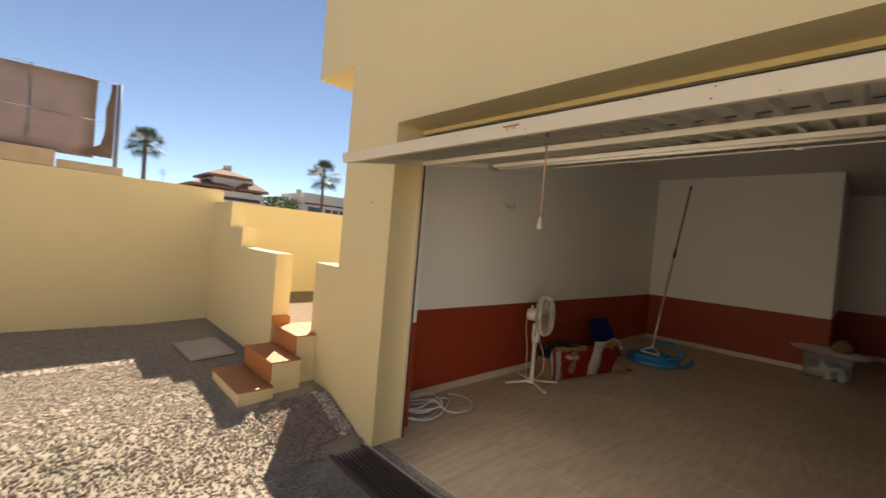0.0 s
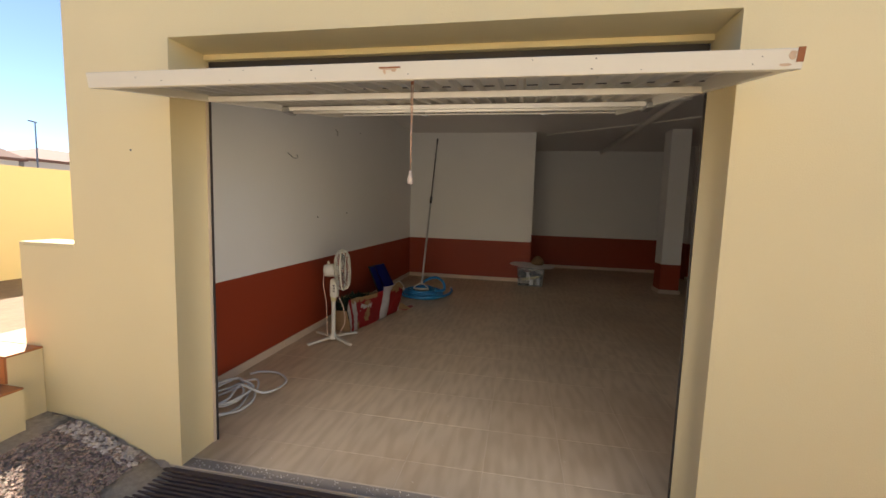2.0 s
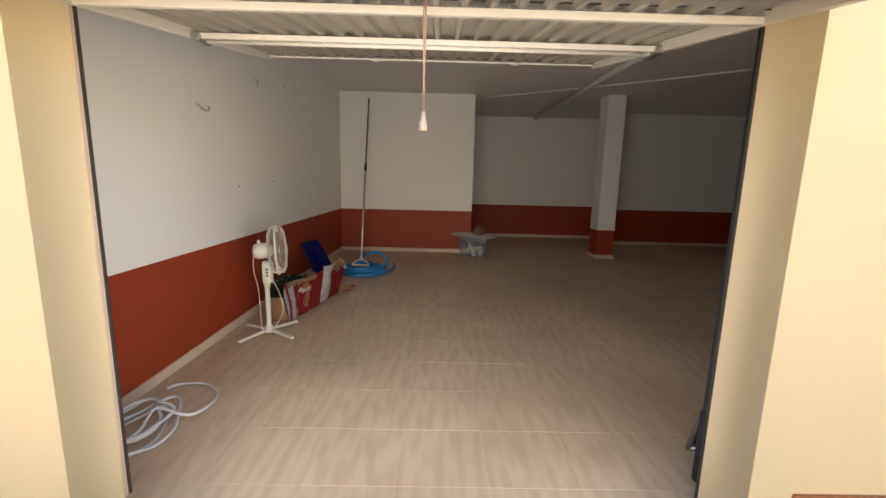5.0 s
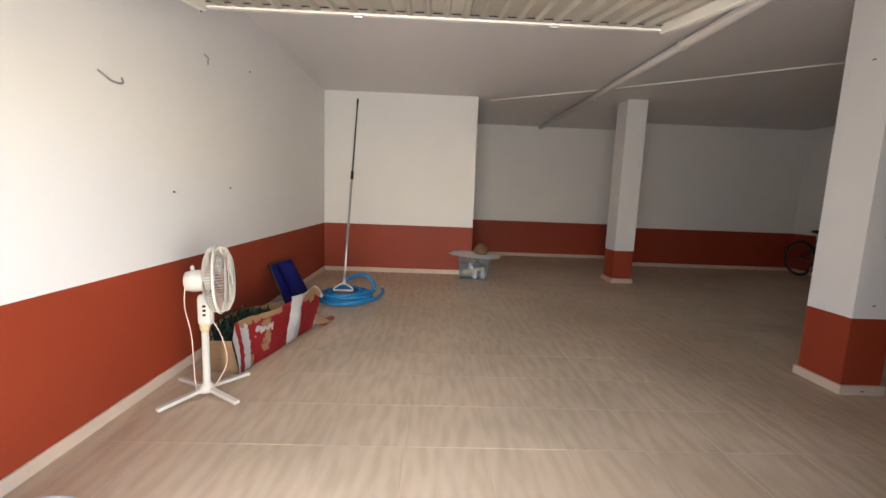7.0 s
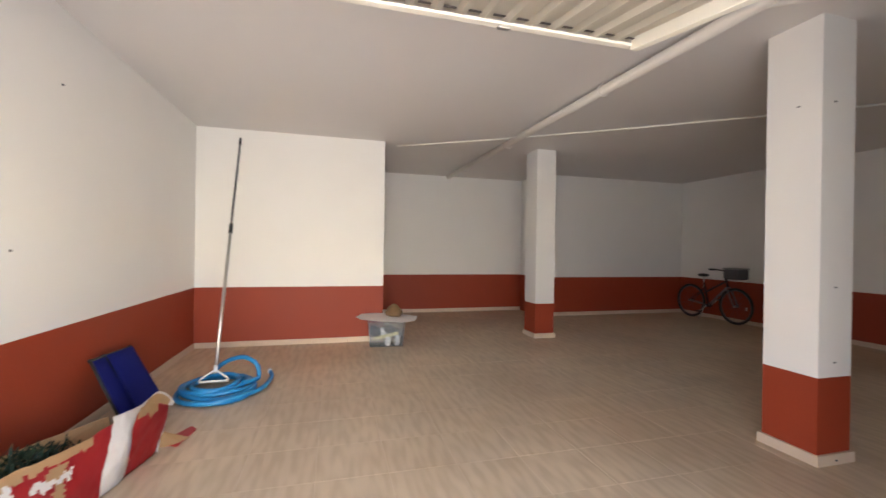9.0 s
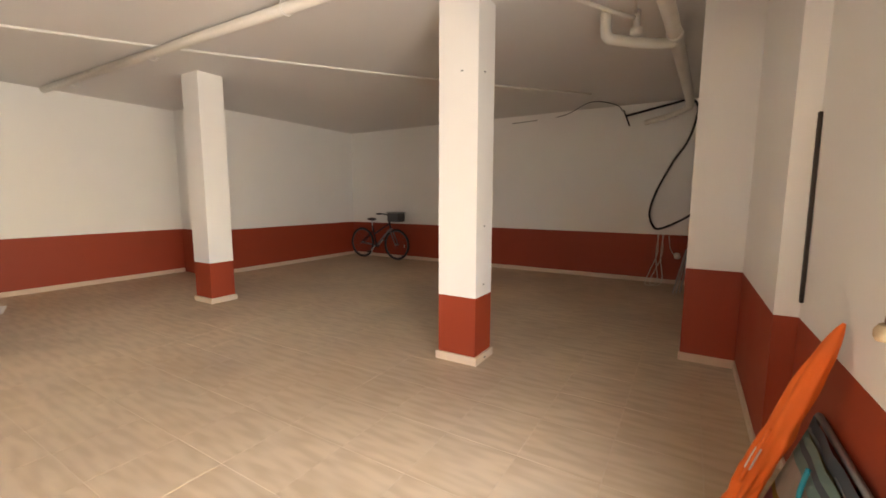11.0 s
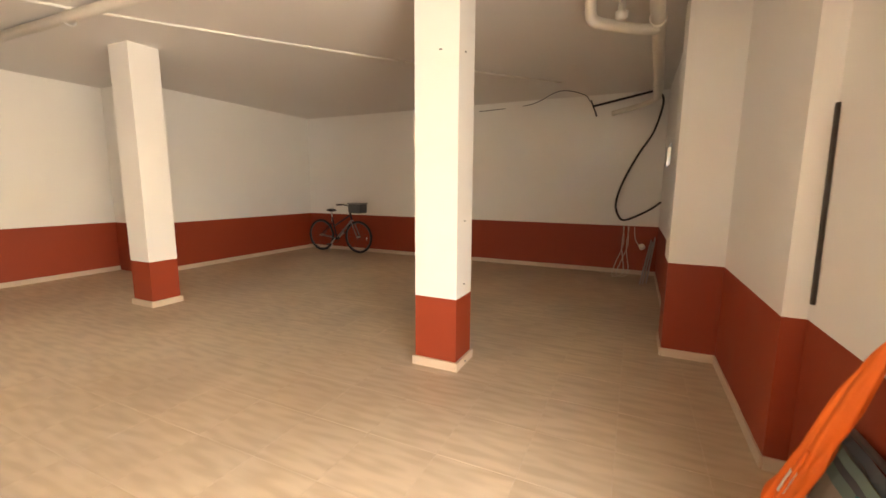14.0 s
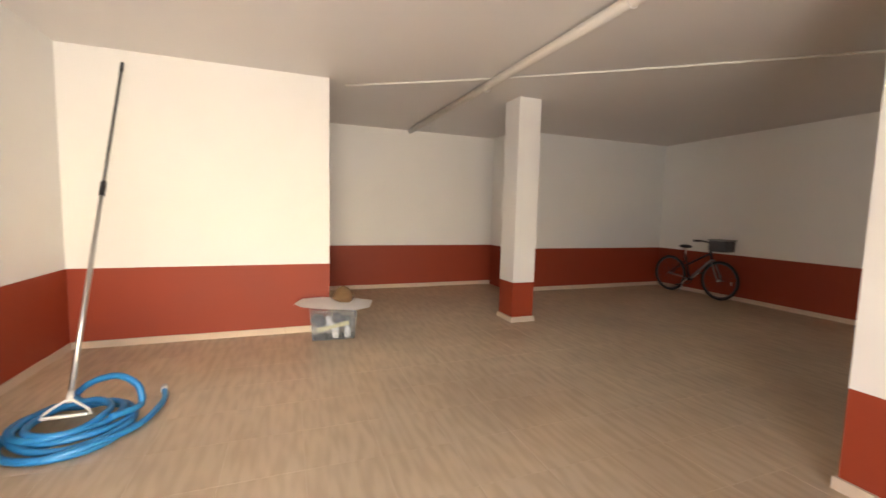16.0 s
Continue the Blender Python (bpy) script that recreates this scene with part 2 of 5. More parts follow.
def part(name, bm, mats, parent=None, label="", fix=True):
    """Links a bmesh as one mesh object, under a thing or a part where one is given."""
    if fix:
        bmesh.ops.recalc_face_normals(bm, faces=bm.faces)
    me = bpy.data.meshes.new(name)
    bm.to_mesh(me)
    bm.free()
    for m in mats if isinstance(mats, (list, tuple)) else [mats]:
        me.materials.append(m)
    ob = new(name, me)
    if parent is not None:
        ob.parent = parent
        ob.matrix_parent_inverse = parent.matrix_world.inverted()
    if label:
        ob["label"] = label
    return ob


def thing(name, at, label, category, group=""):
    ob = new(name)
    ob.matrix_world = at if isinstance(at, Matrix) else Matrix.Translation(at)
    ob.empty_display_size = 0.1
    bpy.context.view_layer.update()
    return tagged(ob, label, category, group)


def structure(name, bm, mats, label, category):
    return tagged(part(name, bm, mats), label, category, kind="structure")


def B():
    return bmesh.new()


# ---- the garage ----
FX, JX, IX = 1.80, 2.065, 2.20          # facade, door frame, inner face of the front wall
YL, YR, ZT = 2.425, -0.072, 2.195        # opening
LEFT, RIGHT, BACK, BACK2, NIB = 2.94, -6.49, 9.83, 10.75, 8.255
CEILZ, DADO = 2.92, 0.80


def wall_part(bm, x0, x1, y0, y1, dado=DADO, top=CEILZ):
    """Inner wall leaf, red below and white above."""
    box(bm, x0, x1, y0, y1, -0.05, dado, 1)
    box(bm, x0, x1, y0, y1, dado, top, 0)
    return bm


bm = B()
wall_part(bm, IX - 0.13, NIB + 0.3, LEFT, LEFT + 0.15)
structure("wall_left", bm, [WHITE, RED], "white wall with a brick-red painted dado", "wall")
bm = B()
wall_part(bm, NIB, BACK2 + 0.15, 0.472, LEFT)
structure("wall_projection", bm, [WHITE, RED], "projecting white wall with a brick-red dado", "wall")
bm = B()
wall_part(bm, BACK2, BACK2 + 0.15, -2.93, 0.472)
wall_part(bm, BACK, BACK2 + 0.15, RIGHT - 0.15, -2.93)
structure("wall_back", bm, [WHITE, RED], "white back wall with a brick-red dado", "wall")
bm = B()
wall_part(bm, JX, BACK, RIGHT - 0.15, RIGHT)
structure("wall_right", bm, [WHITE, RED], "white side wall with a brick-red dado", "wall")
# inner leaf of the front wall, with its steps, and the window in the deep part
bm = B()
wall_part(bm, JX + 0.002, IX, 2.53, LEFT)
wall_part(bm, JX + 0.002, IX, -1.485, -0.209)
box(bm, JX + 0.015, IX - 0.012, -0.209, -0.205, -0.05, CEILZ, 0)
box(bm, JX + 0.002, JX + 0.014, -0.205, YR - 0.002, -0.05, CEILZ, 0)
wall_part(bm, JX + 0.002, 2.30, -2.88, -1.485)
wall_part(bm, JX + 0.002, 2.69, -3.30, -2.88)
wall_part(bm, JX + 0.002, 2.60, -5.15, -3.30)
wall_part(bm, JX + 0.002, 2.60, RIGHT, -5.95)
box(bm, JX + 0.002, 2.60, -5.95, -5.15, -0.05, DADO, 1)
box(bm, JX + 0.002, 2.60, -5.95, -5.15, DADO, 1.72, 0)
box(bm, JX + 0.002, 2.60, -5.95, -5.15, 2.0, CEILZ, 0)
box(bm, JX + 0.002, IX, YR, YL, ZT + 0.05, CEILZ, 0)
structure("wall_front_inner", bm, [WHITE, RED], "inner face of the front wall, white over a red dado", "wall")
bm = B()
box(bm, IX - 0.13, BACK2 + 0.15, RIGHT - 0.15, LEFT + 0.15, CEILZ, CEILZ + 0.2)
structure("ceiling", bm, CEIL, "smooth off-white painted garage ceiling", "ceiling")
bm = B()
box(bm, FX, BACK2 + 0.1, RIGHT - 0.1, LEFT + 0.1, -0.16, -0.0012)
structure("floor", bm, GROUT, "garage floor of wood-look porcelain tiles", "floor")
FLOOR = bpy.data.objects["floor"]

# facade
bm = B()
TOP = 4.1
box(bm, FX, JX, YL, 3.045, -0.3, ZT)                     # pier beside the opening
box(bm, FX, JX, -5.15, YR, -0.3, ZT)
box(bm, FX, JX, RIGHT - 3, -5.95, -0.3, TOP)
box(bm, FX, JX, -5.95, -5.15, -0.3, 1.72)
box(bm, FX, JX, -5.95, -5.15, 2.0, TOP)
box(bm, FX, JX, -5.15, 3.045, ZT, TOP)
box(bm, FX, FX + 0.18, 3.045, 3.415, -0.3, 1.145)           # low parapet beside the steps
box(bm, JX, JX + 8, 3.115, 3.2, -0.3, 2.74)       # side of the house towards the garden
box(bm, FX, JX, 3.045, 3.605, 2.74, TOP)                   # projecting upper storey
box(bm, JX, JX + 8, 3.115, 3.605, 2.74, TOP)
box(bm, JX, JX + 8.4, RIGHT - 3, 3.115, 3.15, TOP)
box(bm, JX - 0.035, JX - 0.002, YR - 0.02, YL + 0.02, 2.168, ZT + 0.02)   # drip at the back of the lintel
structure("facade_wall", bm, YELLOW, "smooth pale yellow rendered house front", "wall")
bm = B()
box(bm, FX, FX + 0.18, 3.048, 3.415, 1.147, 1.163)
structure("parapet_cap", bm, YELLOW, "pale cap on the low parapet", "trim")

# columns
for x0, x1, y0, y1, dado in ((7.96, 8.32, -2.16, -1.84, 0.53), (4.14, 4.49, -2.135, -1.835, 0.565)):
    bm = B()
    box(bm, x0, x1, y0, y1, -0.01, dado, 1)
    box(bm, x0, x1, y0, y1, dado, CEILZ, 0)
    col = structure("column", bm, [WHITE, RED], "square white column with a red painted foot", "column")
    for k, (a0, a1, b0, b1) in enumerate(((x0 - 0.02, x0, y0 - 0.02, y1 + 0.02), (x1, x1 + 0.02, y0 - 0.02, y1 + 0.02), (x0, x1, y1, y1 + 0.02), (x0, x1, y0 - 0.02, y0))):
        bm = B()
        box(bm, a0, a1, b0, b1, 0.0, 0.07, 0, 0.002)
        part("skirting_tile", bm, SKIRT, col)

# skirting
random.seed(4)
def skirting(x0, y0, x1, y1, nx, ny):
    """A run of skirting tiles along a wall; nx, ny points into the room."""
    length = math.hypot(x1 - x0, y1 - y0)
    n = max(1, round(length / 0.45))
    host = new("baseboard")
    tagged(host, "cream tile skirting along the wall foot", "skirting", kind="structure")
    for k in range(n):
        a, b = k / n + 0.001 / length, (k + 1) / n - 0.001 / length
        ax, ay, bx, by = x0 + (x1 - x0) * a, y0 + (y1 - y0) * a, x0 + (x1 - x0) * b, y0 + (y1 - y0) * b
        out = 0.011 + random.uniform(0, 0.002)
        bm = B()
        box(bm, min(ax, bx, ax + nx * out, bx + nx * out), max(ax, bx, ax + nx * out, bx + nx * out), min(ay, by, ay + ny * out, by + ny * out), max(ay, by, ay + ny * out, by + ny * out), 0.0, 0.07 + random.uniform(-0.002, 0.002))
        part("skirting_tile", bm, SKIRT, host)


skirting(IX, LEFT, NIB, LEFT, 0, -1)
skirting(NIB, 0.472, NIB, LEFT, -1, 0)
skirting(NIB, 0.472, BACK2, 0.472, 0, -1)
skirting(BACK2, -2.93, BACK2, 0.472, -1, 0)
skirting(BACK, RIGHT, BACK, -2.93, -1, 0)
skirting(2.60, RIGHT, BACK, RIGHT, 0, 1)
skirting(2.69, -3.30, 2.69, -2.88, 1, 0)
skirting(2.60, -5.15, 2.60, -3.30, 1, 0)
skirting(2.60, RIGHT, 2.60, -5.15, 1, 0)
skirting(2.30, -2.88, 2.69, -2.88, 0, 1)
skirting(2.30, -2.88, 2.30, -1.485, 1, 0)
skirting(IX, -1.485, 2.30, -1.485, 0, 1)
skirting(IX, -1.485, IX, -0.205, 1, 0)

# window deep in the side part
win = thing("window_1", (2.2, -5.55, 1.72), "small window in a deep white reveal, bright with daylight", "window")
win["kind"] = "structure"
bm = B()
for y in (-5.95, -5.19):
    box(bm, 2.10, 2.14, y, y + 0.04, 1.722, 2.0)
for z in (1.722, 1.96):
    box(bm, 2.10, 2.14, -5.91, -5.19, z, z + 0.04)
part("window_frame", bm, PVC, win)
bm = B()
box(bm, 2.117, 2.122, -5.91, -5.19, 1.762, 1.96)
pane = part("pane", bm, glass_material("window_glass"), win)
pane.visible_shadow = False

# door frame
bm = B()
box(bm, JX - 0.010, JX, YL - 0.012, YL - 0.002, 0, ZT - 0.06)
box(bm, JX - 0.010, JX, YR + 0.002, YR + 0.009, 0, ZT - 0.06)
box(bm, JX, JX + 0.05, YR + 0.002, YL - 0.002, 2.075, 2.24)
structure("door_frame", bm, DARK, "dark steel guide frame of the garage door", "door frame")

bm = B()
box(bm, JX - 0.032, JX - 0.014, YL - 0.007, YL - 0.002, 0, ZT - 0.06)
structure("frame_seal", bm, SKIRT, "thin pale edge strip on the door frame", "trim")

# ---- garage door, swung up ----
door = thing("garage_door", (2.4, 1.15, 2.0), "open white up-and-over garage door of ribbed steel with rust spots", "garage door")
P0, P1 = Vector((1.41, 0, 1.905)), Vector((3.755, 0, 2.292))    # outer lip and inner end, upper side
D0, D1 = -0.065, 2.418
SL = (P1 - P0).normalized()
UPN = Vector((-SL.z, 0, SL.x))


def on_door(s, y, h=0.0):
    p = P0 + SL * s + UPN * h
    return Vector((p.x, y, p.z))


LEN = (P1 - P0).length
DM = Matrix(((SL.x, 0, UPN.x, P0.x), (0, 1, 0, 0), (SL.z, 0, UPN.z, P0.z), (0, 0, 0, 1)))


def door_bar(name, s0, s1, y0, y1, h0, h1, mat=DOORW, label=""):
    bm = B()
    obox(bm, DM @ Matrix.Translation(((s0 + s1) / 2, (y0 + y1) / 2, (h0 + h1) / 2)), s1 - s0, y1 - y0, h1 - h0, 0, 0.003)
    return part(name, bm, mat, door, label)


bm = B()
prof, y = [], D0 + 0.03
while y < D1 - 0.03:
    for dy, h in ((0.0, -0.006), (0.060, -0.006), (0.070, -0.029), (0.0885, -0.029), (0.0985, -0.006)):
        if y + dy < D1 - 0.028:
            prof.append((y + dy, h))
    y += 0.0985
rows = [[bm.verts.new(on_door(s, yy, h)) for yy, h in prof] for s in (0.03, LEN - 0.004)]
for k in range(len(prof) - 1):
    bm.faces.new((rows[0][k], rows[0][k + 1], rows[1][k + 1], rows[1][k]))
bmesh.ops.solidify(bm, geom=bm.faces[:], thickness=0.004)
part("ribbed_panel", bm, SHEETW, door, "ribbed enamelled steel sheet")
lip = door_bar("lip_bar", -0.012, 0.03, D0, D1, -0.058, 0.0)
door_bar("end_bar", LEN - 0.045, LEN, D0 - 0.02, D1 + 0.045, -0.038, -0.0265)
for s in (0.585, LEN - 0.053):                 # slots where the ribs meet a bar, their shade put in as dark boxes
    for k in range(25):
        y = D0 + 0.03 + 0.0985 * k + 0.008
        if y + 0.05 < D1 - 0.03:
            door_bar("slot_shade", s - 0.009, s + 0.008, y - 0.004, y + 0.046, -0.0150, -0.0110, DARK)
door_bar("cross_bar", 0.60, 0.64, D0 + 0.03, D1 - 0.03, -0.058, -0.031)
door_bar("cross_bar", 1.32, 1.355, D0 + 0.03, D1 - 0.03, -0.058, -0.031)
door_bar("side_bar", 0.03, LEN - 0.04, D0, D0 + 0.035, -0.055, 0.0)
door_bar("side_bar", 0.03, LEN - 0.04, D1 - 0.035, D1, -0.055, 0.0)

# ---- outside ----
def ground_height(x, y):
    s = min(1, max(0, (y - 2.35) / 0.9))
    z = -0.035 + 0.2 * s * s * (3 - 2 * s) + 0.05 * min(1, max(0, (y - 3.2) / 2.5))
    if x > 1.05 and y > 2.3:
        z += 0.03 * min(1, (x - 1.05) / 0.5) * s
    return z


bm = B()
xs = [-400, -60, -20, -9] + [-6 + 0.2 * k for k in range(40)] + [1.8, 2.4, 6, 20, 60, 400]
ys = [-400, -60, -20, -9] + [-5 + 0.25 * k for k in range(26)] + [1.5 + 0.1 * k for k in range(44)] + [6.5, 9, 20, 60, 400]
grid = [[bm.verts.new((x, y, ground_height(x, y) - (0.25 if x > 1.85 else 0) + (random.uniform(-0.004, 0.004) if -6 < x < 1.6 and -5 < y < 5.7 else 0))) for y in ys] for x in xs]
for i in range(len(xs) - 1):
    for j in range(len(ys) - 1):
        bm.faces.new((grid[i][j], grid[i + 1][j], grid[i + 1][j + 1], grid[i][j + 1])).smooth = True
structure("ground", bm, GRAVEL, "pale gravel yard in front of the garage", "ground")

# boundary walls
bm = B()
box(bm, -7.2, 1.72, 5.80, 6.0, -0.3, 1.84)
structure("boundary_wall_left", bm, YELLOW, "pale yellow rendered boundary wall", "wall")
bm = B()
box(bm, 1.72, 24, 5.80, 6.0, -0.3, 1.71)
structure("boundary_wall_garden", bm, YELLOW, "pale yellow garden wall behind the steps", "wall")
# unseen wall opposite the house, made taller to bounce sunlight onto its front
bm = B()
box(bm, -7.4, -7.2, -9, 6.0, -0.3, 2.6)
box(bm, -7.2, 1.8, -9.2, -9.0, -0.3, 1.81)
structure("unseen_yard_wall", bm, YELLOW, "unseen yellow wall closing the yard, raised to bounce sunlight", "wall")
bm = B()
box(bm, 1.62, 1.77, 3.80, 4.72, -0.3, 1.20)
box(bm, 1.62, 1.77, 4.72, 5.12, -0.3, 1.40)
box(bm, 1.62, 1.77, 5.12, 5.80, -0.3, 1.68)
structure("wing_wall", bm, YELLOW, "low yellow wall stepping down towards the stairs", "wall")
bm = B()
box(bm, 1.76, 24, 3.415, 5.80, -0.2, 0.55)
structure("garden_ground", bm, EARTH, "raised gravel garden behind the steps", "ground")

# steps
steps = thing("garden_steps", (1.5, 3.45, 0.15), "three terracotta-tiled garden steps with yellow rendered sides", "steps")
for x0, x1, z, y0 in ((1.155, 1.405, 0.265, 3.14), (1.40, 1.63, 0.425, 3.20), (1.625, 1.797, 0.58, 3.30)):
    bm = B()
    box(bm, x0 + 0.006, x1, y0, 3.75, -0.1, z - 0.012)
    if x0 > 1.6:
        box(bm, x1 + 0.001, 2.10, 3.417, 3.75, -0.1, z - 0.012)
    part("step_body", bm, YELLOW, steps)
    bm = B()
    box(bm, x0 - 0.004, x1, y0 - 0.005, 3.755, z - 0.012, z, 0, 0.003)
    if x0 > 1.6:
        box(bm, x1 + 0.002, 2.10, 3.421, 3.755, z - 0.012, z, 0, 0.003)
    part("tread_tile", bm, TERRA, steps)
    if x0 > 1.3:
        bm = B()
        box(bm, x0 - 0.006, x0 + 0.006, y0, 3.75, z - 0.148, z - 0.012)
        part("riser_tile", bm, TERRA, steps)
bm = B()
box(bm, 1.62, 1.77, 3.757, 3.80, 0.58, 0.65)
part("side_tile", bm, TERRA, steps)
# step beside the opening
porch = thing("porch_step", (1.6, -0.9, 0.0), "low porch step with orange terracotta tiles", "steps")
bm = B()
box(bm, 1.36, FX, -3.2, -0.24, -0.1, 0.18)
part("step_body", bm, YELLOW, porch)
for k in range(9):
    bm = B()
    box(bm, 1.35, FX, -0.235 - 0.33 * (k + 1) + 0.004, -0.235 - 0.33 * k, 0.18, 0.195, 0, 0.003)
    part("tread_tile", bm, TERRA, porch)
    bm = B()
    box(bm, FX - 0.012, FX, -0.235 - 0.33 * (k + 1) + 0.004, -0.235 - 0.33 * k, 0.195, 0.262, 0, 0.002)
    part("skirting_tile", bm, TERRA, porch)

# drain channel
drain = thing("channel_drain", (1.67, 1.1, -0.04), "rusty dark iron channel drain grate across the threshold", "drain")
bm = B()
for x in (1.53, 1.765):
    box(bm, x, x + 0.03, -0.15, 2.60, -0.09, -0.012)
box(bm, 1.53, 1.795, 2.57, 2.60, -0.09, -0.012)
part("frame", bm, GRATE, drain)
for k in range(7):
    bm = B()
    box(bm, 1.572 + 0.028 * k, 1.586 + 0.028 * k, -0.12, 2.565, -0.06, -0.016, 0, 0.002)
    part("bar", bm, GRATE, drain)
for y in (0.3, 0.9, 1.5, 2.1):
    bm = B()
    box(bm, 1.562, 1.764, y, y + 0.02, -0.06, -0.022)
    part("bar", bm, GRATE, drain)
bm = B()
box(bm, 1.53, 1.80, -0.2, 2.62, -0.2, -0.085)
part("channel", bm, DARK, drain)
bm = B()
box(bm, 1.797, 1.885, YR, YL + 0.05, -0.06, 0.0, 0, 0.012)
structure("threshold", bm, CONC, "worn concrete threshold of the garage", "threshold")

# ---- things in the garage ----
FANCORD = material("pinkish_cord", (0.70, 0.52, 0.42), 0.5, spread=0.08)
FANW = material("aged_white_plastic", (0.66, 0.63, 0.54), 0.4, spread=0.05, scale=9, stain=0.1)
KRAFT = material("kraft_cardboard", (0.50, 0.33, 0.17), 0.8, spread=0.1, scale=12, bump=0.1)
CARDRED = material("printed_red_card", (0.42, 0.025, 0.03), 0.45, spread=0.12, scale=9)
CARDWHITE = material("white_card", (0.75, 0.72, 0.70), 0.5, spread=0.06, scale=14, stain=0.2, stain_color=(0.5, 0.3, 0.25))
TREE = material("artificial_fir", (0.012, 0.03, 0.016), 0.6, spread=0.4, scale=20)
BLUEF = material("blue_fabric", (0.014, 0.022, 0.27), 0.8, spread=0.15, scale=14, bump=0.3, grain=300)
HOSE = material("blue_hose", (0.02, 0.22, 0.50), 0.4, spread=0.12, scale=18)
ALU = material("brushed_aluminium", (0.62, 0.61, 0.60), 0.35, metal=1.0, spread=0.08, scale=15)
GREYPIPE = material("grey_conduit", (0.55, 0.55, 0.56), 0.5, spread=0.06)
ORANGE = material("orange_canvas", (0.76, 0.145, 0.018), 0.75, spread=0.12, scale=10, bump=0.4, grain=60)
ANTH = material("anthracite_pipe", (0.018, 0.021, 0.027), 0.75, spread=0.2, scale=9, bump=0.05)
WOOD = material("turned_wood", (0.26, 0.14, 0.07), 0.5, spread=0.2, scale=20)
BRISTLE = material("cream_bristle", (0.5, 0.38, 0.25), 0.85, spread=0.15, scale=60)
DKBROWN = material("dark_brown_strip", (0.035, 0.022, 0.016), 0.5, spread=0.2)
SACK = material("brown_sack", (0.22, 0.13, 0.06), 0.9, spread=0.2, scale=15, bump=0.4)
BIKE = material("dark_bike_paint", (0.035, 0.012, 0.018), 0.35, spread=0.2)
BIKELIGHT = material("silver_bike_paint", (0.26, 0.22, 0.22), 0.35, metal=0.5, spread=0.1)
BASKET = material("grey_box_plastic", (0.10, 0.105, 0.11), 0.55, spread=0.15)
CLEAR = glass_material("clear_plastic", (0.93, 0.94, 0.94), 0.06)
BOXPLASTIC = glass_material("clear_box_plastic", (0.95, 0.96, 0.96), 0.04)
BOXPLASTIC.node_tree.nodes["Principled BSDF"].inputs["Transmission Weight"].default_value = 0.97
GREYBAG = material("dark_bag", (0.06, 0.065, 0.075), 0.5, spread=0.4, scale=14)
YELLOWITEM = material("pale_yellow_item", (0.62, 0.55, 0.30), 0.6, spread=0.1)
STRIPES = {n: material("stripe_" + n, c, 0.8, spread=0.06, scale=12, bump=0.25, grain=240) for n, c in (("grey", (0.24, 0.28, 0.33)), ("teal", (0.42, 0.62, 0.58)), ("white", (0.80, 0.78, 0.70)), ("pink", (0.66, 0.27, 0.31)), ("amber", (0.72, 0.42, 0.10)), ("cream", (0.80, 0.75, 0.66)), ("olive", (0.35, 0.33, 0.16)), ("plum", (0.2, 0.06, 0.08)))}
TUBE = material("dull_chrome", (0.34, 0.34, 0.35), 0.42, metal=1.0, spread=0.15, scale=20)
TEALSTRAP = material("turquoise_strap", (0.02, 0.32, 0.42), 0.6)


def ring(c, u, v, r, n=28):
    return [Vector(c) + r * (math.cos(2 * math.pi * k / n) * Vector(u) + math.sin(2 * math.pi * k / n) * Vector(v)) for k in range(n)]


